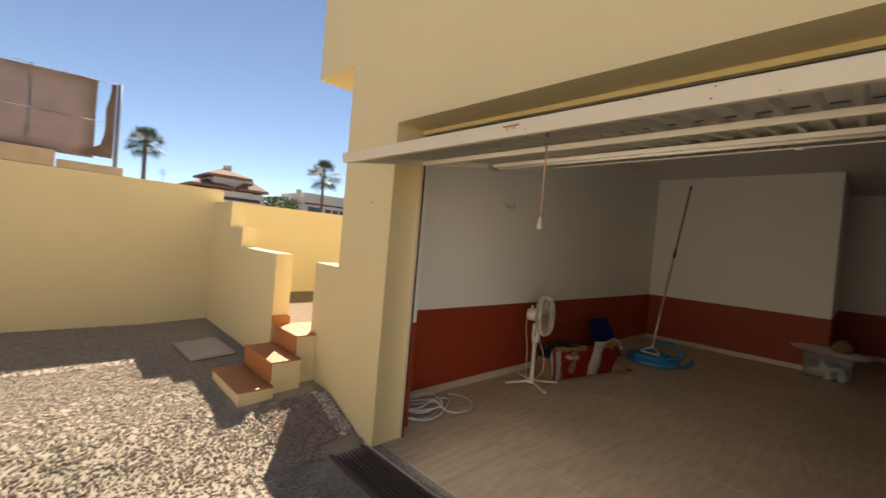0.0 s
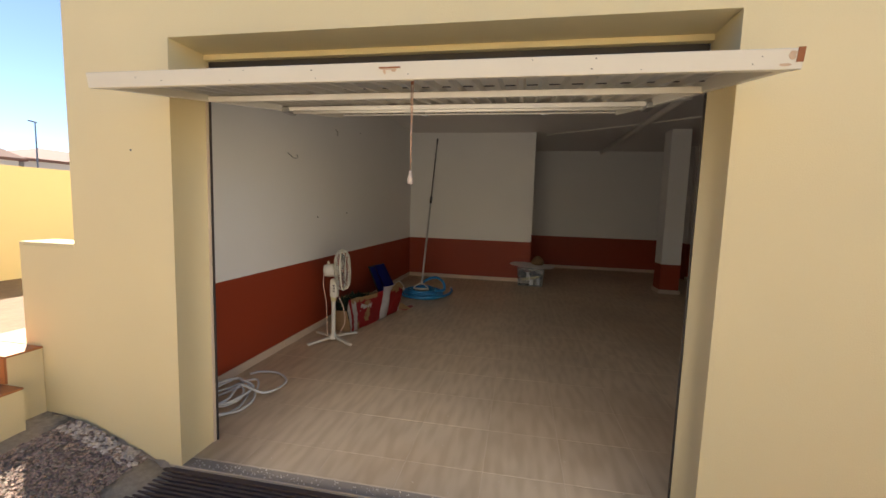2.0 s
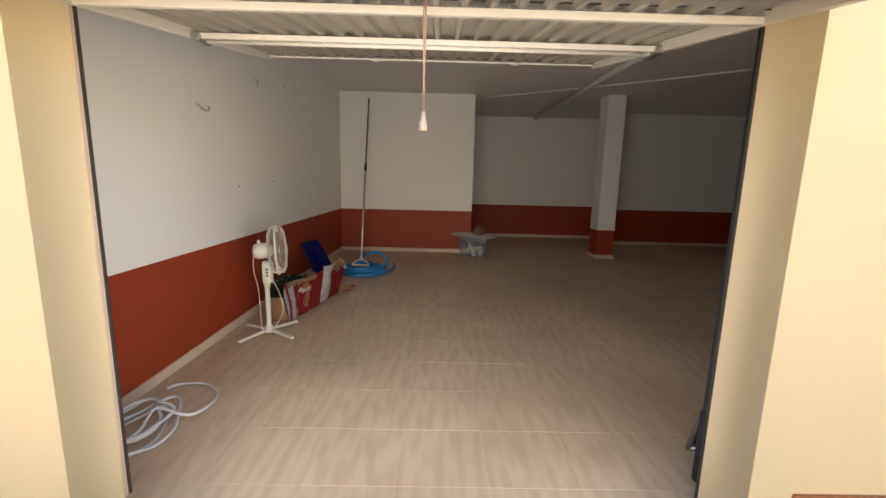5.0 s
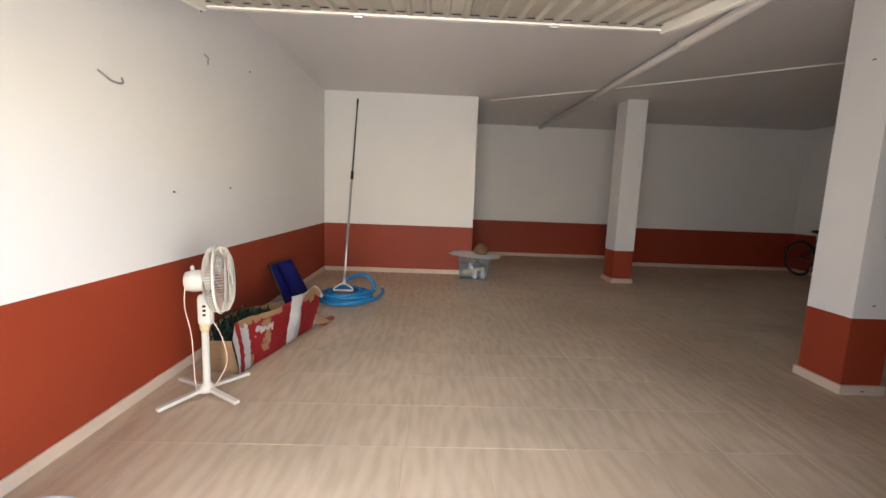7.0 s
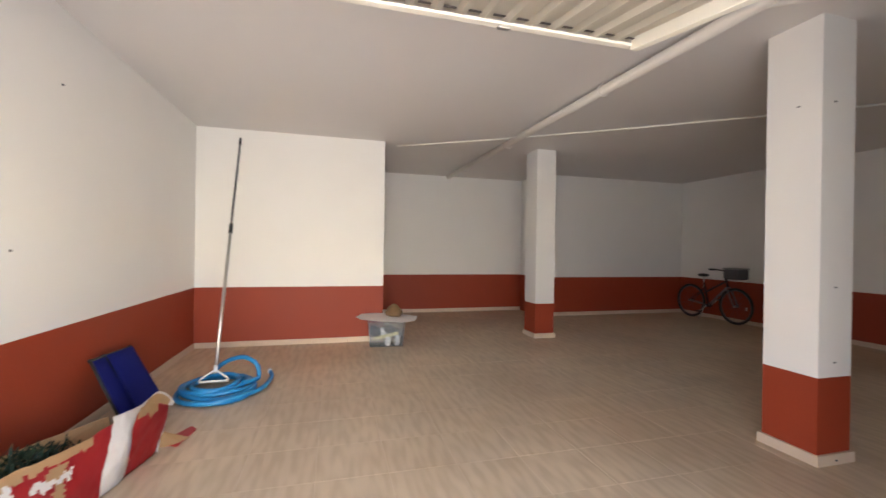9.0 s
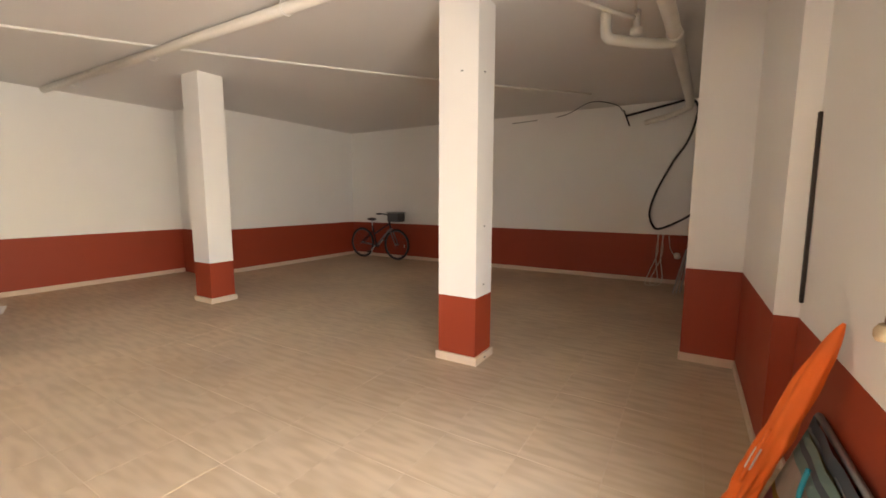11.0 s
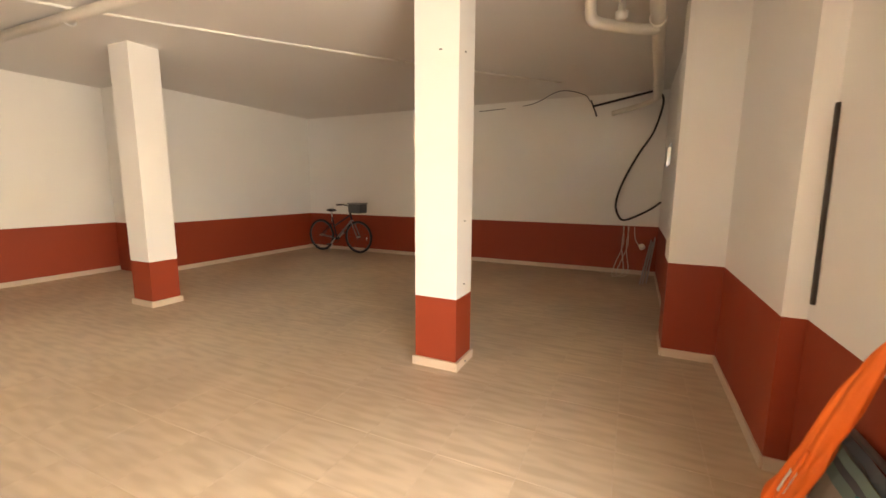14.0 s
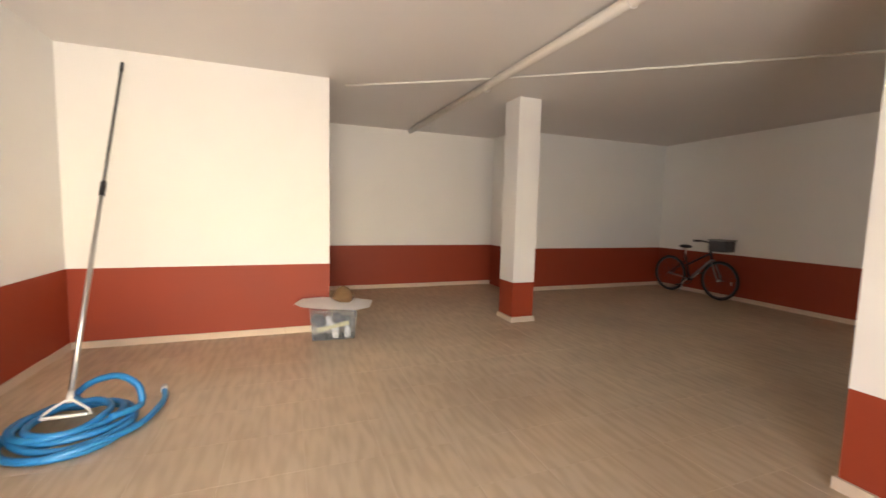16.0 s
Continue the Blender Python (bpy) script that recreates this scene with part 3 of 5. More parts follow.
def make_fan(x, y):
    fan = thing("pedestal_fan", (x, y, 0), "old white pedestal fan on a cross foot, yellowed with age", "fan")
    for a in (-30, 60, 150, 240):
        ca, sa = math.cos(radians(a)), math.sin(radians(a))
        bm = B()
        obox(bm, pose(x + 0.15 * ca, y + 0.15 * sa, 0.03, 0, 4, a), 0.30, 0.035, 0.022, 0, 0.004)
        part("foot", bm, FANW, fan)
    bm = B()
    lathe(bm, [(0.055, 0.02), (0.055, 0.045), (0.03, 0.065), (0.022, 0.08), (0.021, 0.47)], pose(x, y, 0), 16)
    part("pole", bm, FANW, fan)
    bm = B()
    lathe(bm, [(0.026, 0.42), (0.03, 0.44), (0.03, 0.475), (0.022, 0.50)], pose(x, y, 0), 16)
    part("collar", bm, YELLOWITEM, fan, "yellowed height collar")
    bm = B()
    obox(bm, pose(x, y - 0.01, 0.555), 0.075, 0.085, 0.20, 0, 0.025)
    control = part("control_box", bm, FANW, fan)
    for k in range(3):
        bm = B()
        obox(bm, pose(x - 0.04, y - 0.02, 0.53 + 0.028 * k), 0.012, 0.018, 0.014, 0, 0.003)
        part("button", bm, BLACK, control)
    n = Vector((0.30, -0.95, 0.05)).normalized()
    u = n.cross(Vector((0, 0, 1))).normalized()
    v = u.cross(n)
    hub = Vector((x, y - 0.10, 0.752))
    face = Matrix.Translation(hub) @ Matrix((( u.x, v.x, n.x, 0), (u.y, v.y, n.y, 0), (u.z, v.z, n.z, 0), (0, 0, 0, 1)))
    bm = B()
    lathe(bm, [(0.035, -0.19), (0.058, -0.18), (0.066, -0.14), (0.066, -0.08), (0.05, -0.05), (0.03, -0.03)], face, 18)
    motor = part("motor_housing", bm, FANW, fan)
    bm = B()
    lathe(bm, [(0.012, 0.0), (0.012, 0.02), (0.006, 0.03)], face @ pose(0, 0.066, -0.14, -90), 10)
    part("knob", bm, FANW, motor)
    for back in (1, 0):
        bm = B()
        dep = -0.075 if back else 0.075
        for k in range(72):
            a = 2 * math.pi * k / 72
            pts = [face @ Vector((r * math.cos(a), r * math.sin(a), h)) for r, h in ((0.045, dep), (0.15, dep * 0.9), (0.195, dep * 0.6), (0.208, 0))]
            sweep(bm, pts, 0.0017, 4, cap=False)
        for r, h in ((0.05, dep), (0.12, dep * 0.94)):
            sweep(bm, [face @ Vector((r * math.cos(2 * math.pi * k / 40), r * math.sin(2 * math.pi * k / 40), h)) for k in range(40)], 0.002, 5, True)
        part("rear_grille" if back else "front_grille", bm, FANW, fan, fix=False)
    bm = B()
    sweep(bm, [face @ Vector((0.209 * math.cos(2 * math.pi * k / 48), 0.209 * math.sin(2 * math.pi * k / 48), 0)) for k in range(48)], 0.008, 8, True)
    part("grille_rim", bm, FANW, fan)
    bm = B()
    lathe(bm, [(0.048, 0.072), (0.048, 0.08), (0.02, 0.084)], face, 20)
    part("badge", bm, FANW, fan)
    for k in range(3):
        bm = B()
        rows = []
        for i in range(5):
            r = 0.03 + 0.15 * i / 4
            wd = (0.05 + 0.45 * math.sin(math.pi * (0.25 + 0.6 * i / 4)))
            rows.append([bm.verts.new(face @ Vector((r * math.cos(2.094 * k + wd * s), r * math.sin(2.094 * k + wd * s), 0.022 * s - 0.005))) for s in (-1, -0.3, 0.4, 1)])
        for a, b in zip(rows, rows[1:]):
            for j in range(3):
                bm.faces.new((a[j], a[j + 1], b[j + 1], b[j])).smooth = True
        bmesh.ops.solidify(bm, geom=bm.faces[:], thickness=0.003)
        part("blade", bm, CLEAR, fan, "clear plastic blade")
    bm = B()
    m0 = face @ Vector((0, -0.03, -0.19))
    line = smooth_line([m0, m0 + Vector((-0.01, 0.0, -0.13)), (x - 0.06, y + 0.05, 0.40), (x - 0.055, y + 0.045, 0.15), (x - 0.05, y + 0.04, 0.045)], 8)
    sweep(bm, line, 0.004, 6)
    part("power_cord", bm, FANCORD, fan)
    bm = B()
    sweep(bm, smooth_line([(x, y - 0.04, 0.50), (x + 0.03, y - 0.09, 0.36), (x + 0.02, y - 0.12, 0.2), (x - 0.02, y - 0.06, 0.06)], 8), 0.004, 6)
    part("power_cord", bm, FANCORD, fan)
    return fan


make_fan(3.94, 2.578)


CARTON = pose(4.235, 2.60, 0, 0, 0, -11)


def carton_side(u, w, out=0.0):
    """A point of the carton's crumpled long side: along it, up it, and out from it."""
    lean = 0.10 - 0.15 * min(1, max(0, (u - 0.15) / 0.7))
    y = -0.10 + lean * w / 0.36 - 0.012 * math.sin(math.pi * min(1, w / 0.34))
    wrinkle = 0.010 * noise.noise(Vector((u * 5, w * 7, 1.5))) + 0.004 * noise.noise(Vector((u * 17, w * 19, 4.5)))
    return CARTON @ Vector((u + 0.05 * w, y + wrinkle - out, w))


def carton_top(u):
    rise = 0.345 + 0.05 * min(1, max(0, (u - 0.55) / 0.25)) - 0.5 * max(0, u - 0.93)
    return min(rise, 0.24 + 1.4 * u) + 0.012 * noise.noise(Vector((u * 11, 0, 7)))


def make_carton():
    m = CARTON
    c = thing("cardboard_carton", m, "torn red and white cardboard carton lying open on the floor", "box")
    def sheet(name, pts, mat, label="", th=0.006):
        bm = B()
        f = bm.faces.new([bm.verts.new(m @ Vector(p)) for p in pts])
        bmesh.ops.solidify(bm, geom=[f], thickness=th)
        return part(name, bm, mat, c, label)
    sheet("bottom", [(0, -0.10, 0.004), (1.12, -0.11, 0.004), (1.12, 0.13, 0.004), (0, 0.13, 0.004)], KRAFT)
    sheet("end_panel", [(0, -0.10, 0.005), (0, 0.14, 0.005), (0.012, 0.135, 0.225), (0.015, -0.035, 0.235)], KRAFT, "plain brown cardboard end")
    sheet("side_panel", [(0, 0.14, 0), (1.12, 0.14, 0), (1.1, 0.2, 0.24), (0.62, 0.22, 0.30), (0.35, 0.21, 0.33), (0.12, 0.2, 0.30), (0.0, 0.15, 0.22)], KRAFT)
    sheet("flap", [(1.10, -0.115, 0.0), (1.12, 0.12, 0.0), (1.14, 0.12, 0.25), (1.13, -0.10, 0.27)], CARDWHITE)
    # printed long side: red with white bands, torn back to the brown board
    bm = B()
    nu, nw = 112, 30
    rows = []
    for i in range(nu + 1):
        u = 1.12 * i / nu
        rows.append([bm.verts.new(carton_side(u, carton_top(u) * k / nw)) for k in range(nw + 1)])
    for i in range(nu):
        for k in range(nw):
            f = bm.faces.new((rows[i][k], rows[i + 1][k], rows[i + 1][k + 1], rows[i][k + 1]))
            f.smooth = True
            u, v = (i + 0.5) / nu, (k + 0.5) / nw
            e = 0.035 * noise.noise(Vector((u * 22, v * 9, 2))) + 0.02 * noise.noise(Vector((u * 60, v * 24, 6)))
            s = u - 0.05 * v + e * 0.3
            mi = 0
            if 0.055 < s < 0.125 or s < 0.012 or 0.965 < s:
                mi = 1
            if v + e * 2 > 0.86 and 0.10 < u < 0.50 or v + e * 2 > 0.80 and 0.74 < u < 0.9:
                mi = 2
            if abs(s - 0.275 - 0.03 * v) < 0.035 + e and 0.15 < v < 0.85:
                mi = 2
            if 0.60 < v + e * 3 - 0.12 * abs(s - 0.27) < 0.72 and 0.19 < s < 0.36:
                mi = 1
            if 0.12 < s < 0.155 and v + e < 0.22:
                mi = 2
            f.material_index = mi
    bmesh.ops.solidify(bm, geom=bm.faces[:], thickness=0.005)
    front = part("side_panel", bm, [CARDRED, CARDWHITE, KRAFT], c, "red printed card with torn white patches")
    # crumpled white wrapping pulled over the side
    bm = B()
    rows = []
    for i in range(17):
        a = i / 16
        col = []
        for k in range(25):
            b = k / 24
            u = 0.60 + 0.17 * a + 0.05 * b + 0.03 * math.sin(b * 6 + a) * (a - 0.5)
            out = 0.010 + 0.030 * math.sin(math.pi * a) * (0.5 + 0.5 * math.sin(math.pi * b)) + 0.010 * abs(noise.noise(Vector((a * 4, b * 7, 3)))) + 0.006 * noise.noise(Vector((a * 11, b * 17, 8)))
            col.append(bm.verts.new(carton_side(u, 0.01 + 0.40 * b, out)))
        rows.append(col)
    for i in range(16):
        for k in range(24):
            bm.faces.new((rows[i][k], rows[i + 1][k], rows[i + 1][k + 1], rows[i][k + 1])).smooth = True
    bmesh.ops.solidify(bm, geom=bm.faces[:], thickness=0.002)
    part("wrapping", bm, CARDWHITE, front, "crumpled white paper")
    # flap bent outwards at the far end, brown with a white edge
    bm = B()
    rows = [[bm.verts.new(carton_side(0.80 + 0.34 * i / 8, carton_top(0.80 + 0.34 * i / 8) - 0.005 + 0.07 * k / 5 * math.sin(0.4 + 2.4 * i / 8), 0.012 + 0.02 * k / 5)) for k in range(6)] for i in range(9)]
    for i in range(8):
        for k in range(5):
            f = bm.faces.new((rows[i][k], rows[i + 1][k], rows[i + 1][k + 1], rows[i][k + 1]))
            f.material_index = 1 if k == 4 or i == 7 or i == 0 else 0
    bmesh.ops.solidify(bm, geom=bm.faces[:], thickness=0.004)
    part("flap", bm, [KRAFT, CARDWHITE], c, "brown flap with a white edge bent outwards")
    sheet("flap", [(1.12, -0.12, 0.13), (1.30, -0.21, 0.006), (1.22, -0.19, 0.004), (1.10, -0.12, 0.03)], KRAFT, "folded brown corner flap")
    return c


make_carton()
# artificial tree folded in the carton
random.seed(11)
bm = B()
cm = CARTON
for k in range(2200):
    u, v, w = 0.03 + 0.62 * random.random() ** 1.4, random.uniform(0.01, 0.17), random.uniform(0.05, 0.29)
    w += 0.06 * math.sin(u * 5)
    d = Vector((random.uniform(-0.5, 0.9), random.uniform(-1, 1), random.uniform(-0.1, 0.8))).normalized() * random.uniform(0.03, 0.075)
    p = Vector((u, v, min(w, 0.36, 0.24 + u)))
    s = d.cross(Vector((0.3, 0.2, 1))).normalized() * 0.008
    q = p + d
    q.y = min(max(q.y, 0.0), 0.19)
    bm.faces.new([bm.verts.new(cm @ r) for r in (p - s, p + s, q + s * 0.3, q - s * 0.3)])
tagged(part("artificial_tree", bm, TREE, fix=False), "dark green artificial fir tree folded into the carton", "tree", kind="stuff")
bm = B()
obox(bm, pose(5.50, 2.19, 0.008, 0, 1, -24), 0.30, 0.15, 0.005)
for v in bm.verts:
    if v.co.x > 5.58:
        v.co.y = 2.19 + (v.co.y - 2.19) * 0.35
tagged(part("torn_card", bm, CARDRED), "torn red card piece on the floor beside the carton", "cardboard")


def make_camp_chair():
    c = thing("folded_camp_chair", (5.98, 2.72, 0), "folded blue camping chair leaning on the wall", "chair")
    p0, p1 = Vector((5.78, 2.70, 0.02)), Vector((6.17, 2.58, 0.02))
    t0, t1 = Vector((5.75, 2.90, 0.50)), Vector((6.17, 2.83, 0.50))
    nrm = (p1 - p0).cross(t0 - p0).normalized()
    if nrm.y > 0:
        nrm = -nrm
    for k, (a, b, off) in enumerate(((0.0, 0.38, 0.03), (0.30, 1.0, 0.055))):
        bm = B()
        q = [p0.lerp(p1, a), p0.lerp(p1, b), t0.lerp(t1, b), t0.lerp(t1, a)]
        grid = [[bm.verts.new(q[0].lerp(q[1], i / 6).lerp(q[3].lerp(q[2], i / 6), j / 6) + nrm * (off + 0.008 * math.sin(math.pi * i / 6))) for i in range(7)] for j in range(7)]
        for j in range(6):
            for i in range(6):
                bm.faces.new((grid[j][i], grid[j][i + 1], grid[j + 1][i + 1], grid[j + 1][i])).smooth = True
        bmesh.ops.solidify(bm, geom=bm.faces[:], thickness=0.018)
        part("fabric", bm, BLUEF, c)
    for a in (0.0, 0.33, 1.0):
        bm = B()
        sweep(bm, [p0.lerp(p1, a) - Vector((0, 0, 0.01)) + nrm * 0.02, t0.lerp(t1, a) + Vector((0, 0, 0.015)) + nrm * 0.02], 0.011, 8)
        part("tube", bm, BLACK, c)
    for a, b in ((t0, t1), (p0, p1)):
        bm = B()
        sweep(bm, [a + nrm * 0.03 + (b - a) * -0.04, b + nrm * 0.03 + (b - a) * 0.04], 0.01, 8)
        part("tube", bm, BLACK, c)


make_camp_chair()


def make_hose():
    c = Vector((6.44, 2.2, 0))
    pts = []
    for k in range(80):
        a = k * 2 * math.pi / 16 + 0.6
        r = 0.36 - 0.03 * math.sin(k * 0.7) - 0.0022 * k
        pts.append(c + Vector((1.05 * r * math.cos(a), r * math.sin(a), 0.026 + 0.016 * (k // 16) + 0.006 * math.sin(k * 1.3))))
    tail = [c + Vector((0.30, 0.10, 0.12)), c + Vector((0.24, -0.02, 0.22)), c + Vector((0.18, -0.18, 0.265)), c + Vector((0.14, -0.30, 0.20)), c + Vector((0.10, -0.33, 0.09)), c + Vector((0.0, -0.30, 0.09)), c + Vector((-0.1, -0.22, 0.10))]
    bm = B()
    line = smooth_line(pts + tail, 4)
    sweep(bm, line, [0.021 + (0.0018 if k % 2 else 0) for k in range(len(line))], 10)
    ob = part("pool_hose", bm, HOSE)
    tagged(ob, "coiled bright blue pool hose on the tiled floor", "hose")
    bm = B()
    sweep(bm, smooth_line([c + Vector((-0.40, 0.0, 0.03)), c + Vector((-0.33, -0.2, 0.045)), c + Vector((-0.1, -0.37, 0.03)), c + Vector((0.2, -0.43, 0.04)), c + Vector((0.36, -0.40, 0.055))], 8), 0.021, 10)
    part("end", bm, HOSE, ob)
    bm = B()
    sweep(bm, [c + Vector((0.35, -0.40, 0.055)), c + Vector((0.42, -0.385, 0.06))], 0.024, 10)
    part("cuff", bm, GREYPIPE, ob, "grey end cuff")


make_hose()


def make_pole():
    a, b, top = Vector((6.50, 2.245, 0.16)), Vector((7.36, 2.345, 1.62)), Vector((8.225, 2.405, 2.79))
    b = a.lerp(top, 0.53)
    c = thing("pool_pole", (6.50, 2.245, 0), "long telescopic aluminium pool pole leaning on the wall", "pole")
    bm = B()
    sweep(bm, [a, b], 0.016, 12)
    part("lower_tube", bm, ALU, c)
    bm = B()
    sweep(bm, [b, top], 0.0125, 12)
    part("upper_tube", bm, material("dull_grey_tube", (0.12, 0.12, 0.125), 0.4, metal=0.6, spread=0.15), c)
    bm = B()
    d = (top - a).normalized()
    sweep(bm, [b - d * 0.07, b - d * 0.06, b + d * 0.06, b + d * 0.08], [0.017, 0.021, 0.021, 0.015], 12)
    part("clamp", bm, BLACK, c)
    bm = B()
    sweep(bm, [top - d * 0.12, top], 0.015, 12)
    part("grip", bm, BLACK, c)
    f0, f1 = Vector((6.46, 2.36, 0.115)), Vector((6.46, 2.13, 0.115))
    bm = B()
    sweep(bm, smooth_line([f0 + Vector((0.0, 0.0, -0.03)), f0, a.lerp(f0, 0.4) + Vector((0, 0, 0.02)), a + Vector((0, 0, 0.02)), a.lerp(f1, 0.4) + Vector((0, 0, 0.02)), f1, f1 + Vector((0, 0, -0.03))], 5), 0.009, 8)
    part("bracket", bm, PVC, c, "white plastic handle bracket")
    bm = B()
    sweep(bm, [a, a + d * 0.07], 0.019, 10)
    part("socket", bm, PVC, c)
    bm = B()
    obox(bm, pose(6.46, 2.245, 0.09, 0, 20, 0), 0.10, 0.24, 0.02, 0, 0.006)
    part("head_plate", bm, PVC, c)


make_pole()


def make_bin():
    ang = 87
    m = pose(8.0, 0.455, 0, 0, 0, ang)
    c = thing("storage_box", m, "clear plastic storage box full of odds and ends", "box")
    bm = B()
    L, W, H = 0.50, 0.34, 0.33
    def rect(z, s):
        return [bm.verts.new(m @ Vector((sx * L / 2 * s, sy * W / 2 * s, z))) for sx, sy in ((-1, -1), (1, -1), (1, 1), (-1, 1))]
    lo, hi = rect(0.003, 0.9), rect(H, 1.0)
    bm.faces.new(lo)
    for k in range(4):
        bm.faces.new((lo[k], lo[(k + 1) % 4], hi[(k + 1) % 4], hi[k]))
    bmesh.ops.solidify(bm, geom=bm.faces[:], thickness=-0.004)
    part("body", bm, BOXPLASTIC, c).visible_shadow = False
    bm = B()
    sweep(bm, [m @ Vector((sx * L / 2, sy * W / 2, H)) for sx, sy in ((-1, -1), (1, -1), (1, 1), (-1, 1))], 0.008, 6, True)
    part("rim", bm, BOXPLASTIC, c)
    random.seed(3)
    for k, (mat, nm) in enumerate(((GREYBAG, "bag"), (GREYBAG, "bag"), (CARDWHITE, "packet"), (GREYBAG, "bag"), (CARDWHITE, "bottle"), (GREYPIPE, "bottle"))):
        bm = B()
        if nm == "bottle":
            lathe(bm, [(0.03, 0), (0.036, 0.01), (0.036, 0.11), (0.014, 0.14), (0.014, 0.16)], m @ pose(-0.02 - 0.13 * (k - 4), 0.10, 0.012), 14)
        else:
            bmesh.ops.create_icosphere(bm, subdivisions=2, radius=0.085, matrix=m @ pose(-0.15 + 0.1 * k, random.uniform(-0.05, 0.04), 0.16 + 0.03 * (k % 2), 0, 0, 40 * k) @ Matrix.Diagonal((1.0, 0.9, 0.9, 1)))
            for v in bm.verts:
                v.co += Vector((noise.noise(v.co * 14 + Vector((k, 0, 0))),) * 3) * 0.02
            for f in bm.faces:
                f.smooth = True
        part(nm, bm, mat, c)
    bm = B()
    obox(bm, m @ pose(0.0, 0.135, 0.15, 0, 12, 0), 0.34, 0.012, 0.045, 0, 0.004)
    part("strap", bm, YELLOWITEM, c, "pale yellow strip")
    # flat board on the box
    bm = B()
    mm = pose(7.97, 0.44, 0.378, -7, -3, 78)
    outline = [(-0.42, -0.17), (-0.26, -0.22), (0.17, -0.21), (0.38, -0.13), (0.43, 0.05), (0.34, 0.15), (0.08, 0.18), (-0.24, 0.17), (-0.39, 0.08)]
    f = bm.faces.new([bm.verts.new(mm @ Vector((x, y, 0))) for x, y in outline])
    bmesh.ops.solidify(bm, geom=[f], thickness=-0.035)
    bmesh.ops.bevel(bm, geom=bm.edges[:], offset=0.008, segments=2, affect="EDGES")
    for v in bm.verts:
        v.co.z += 0.012 * noise.noise(v.co * 5)
    tagged(part("foam_board", bm, CARDWHITE), "scuffed white board lying on the storage box", "board")
    bm = B()
    bmesh.ops.create_icosphere(bm, subdivisions=3, radius=0.135, matrix=pose(8.10, 0.33, 0.43, 0, 0, 20) @ Matrix.Diagonal((1.0, 0.9, 0.6, 1)))
    for v in bm.verts:
        if v.co.z > 0.46:
            s = max(0.25, 1 - (v.co.z - 0.46) * 7)
            v.co.x, v.co.y = 8.10 + (v.co.x - 8.10) * s, 0.33 + (v.co.y - 0.33) * s
            v.co.z += (v.co.z - 0.46) * 0.9
        v.co += Vector((noise.noise(v.co * 18), noise.noise(v.co * 17 + Vector((5, 0, 0))), 0)) * 0.02
        v.co.z = max(v.co.z, 0.374)
    for f in bm.faces:
        f.smooth = True
    tagged(part("cloth_sack", bm, SACK), "small tied brown cloth sack on the board", "sack")


make_bin()


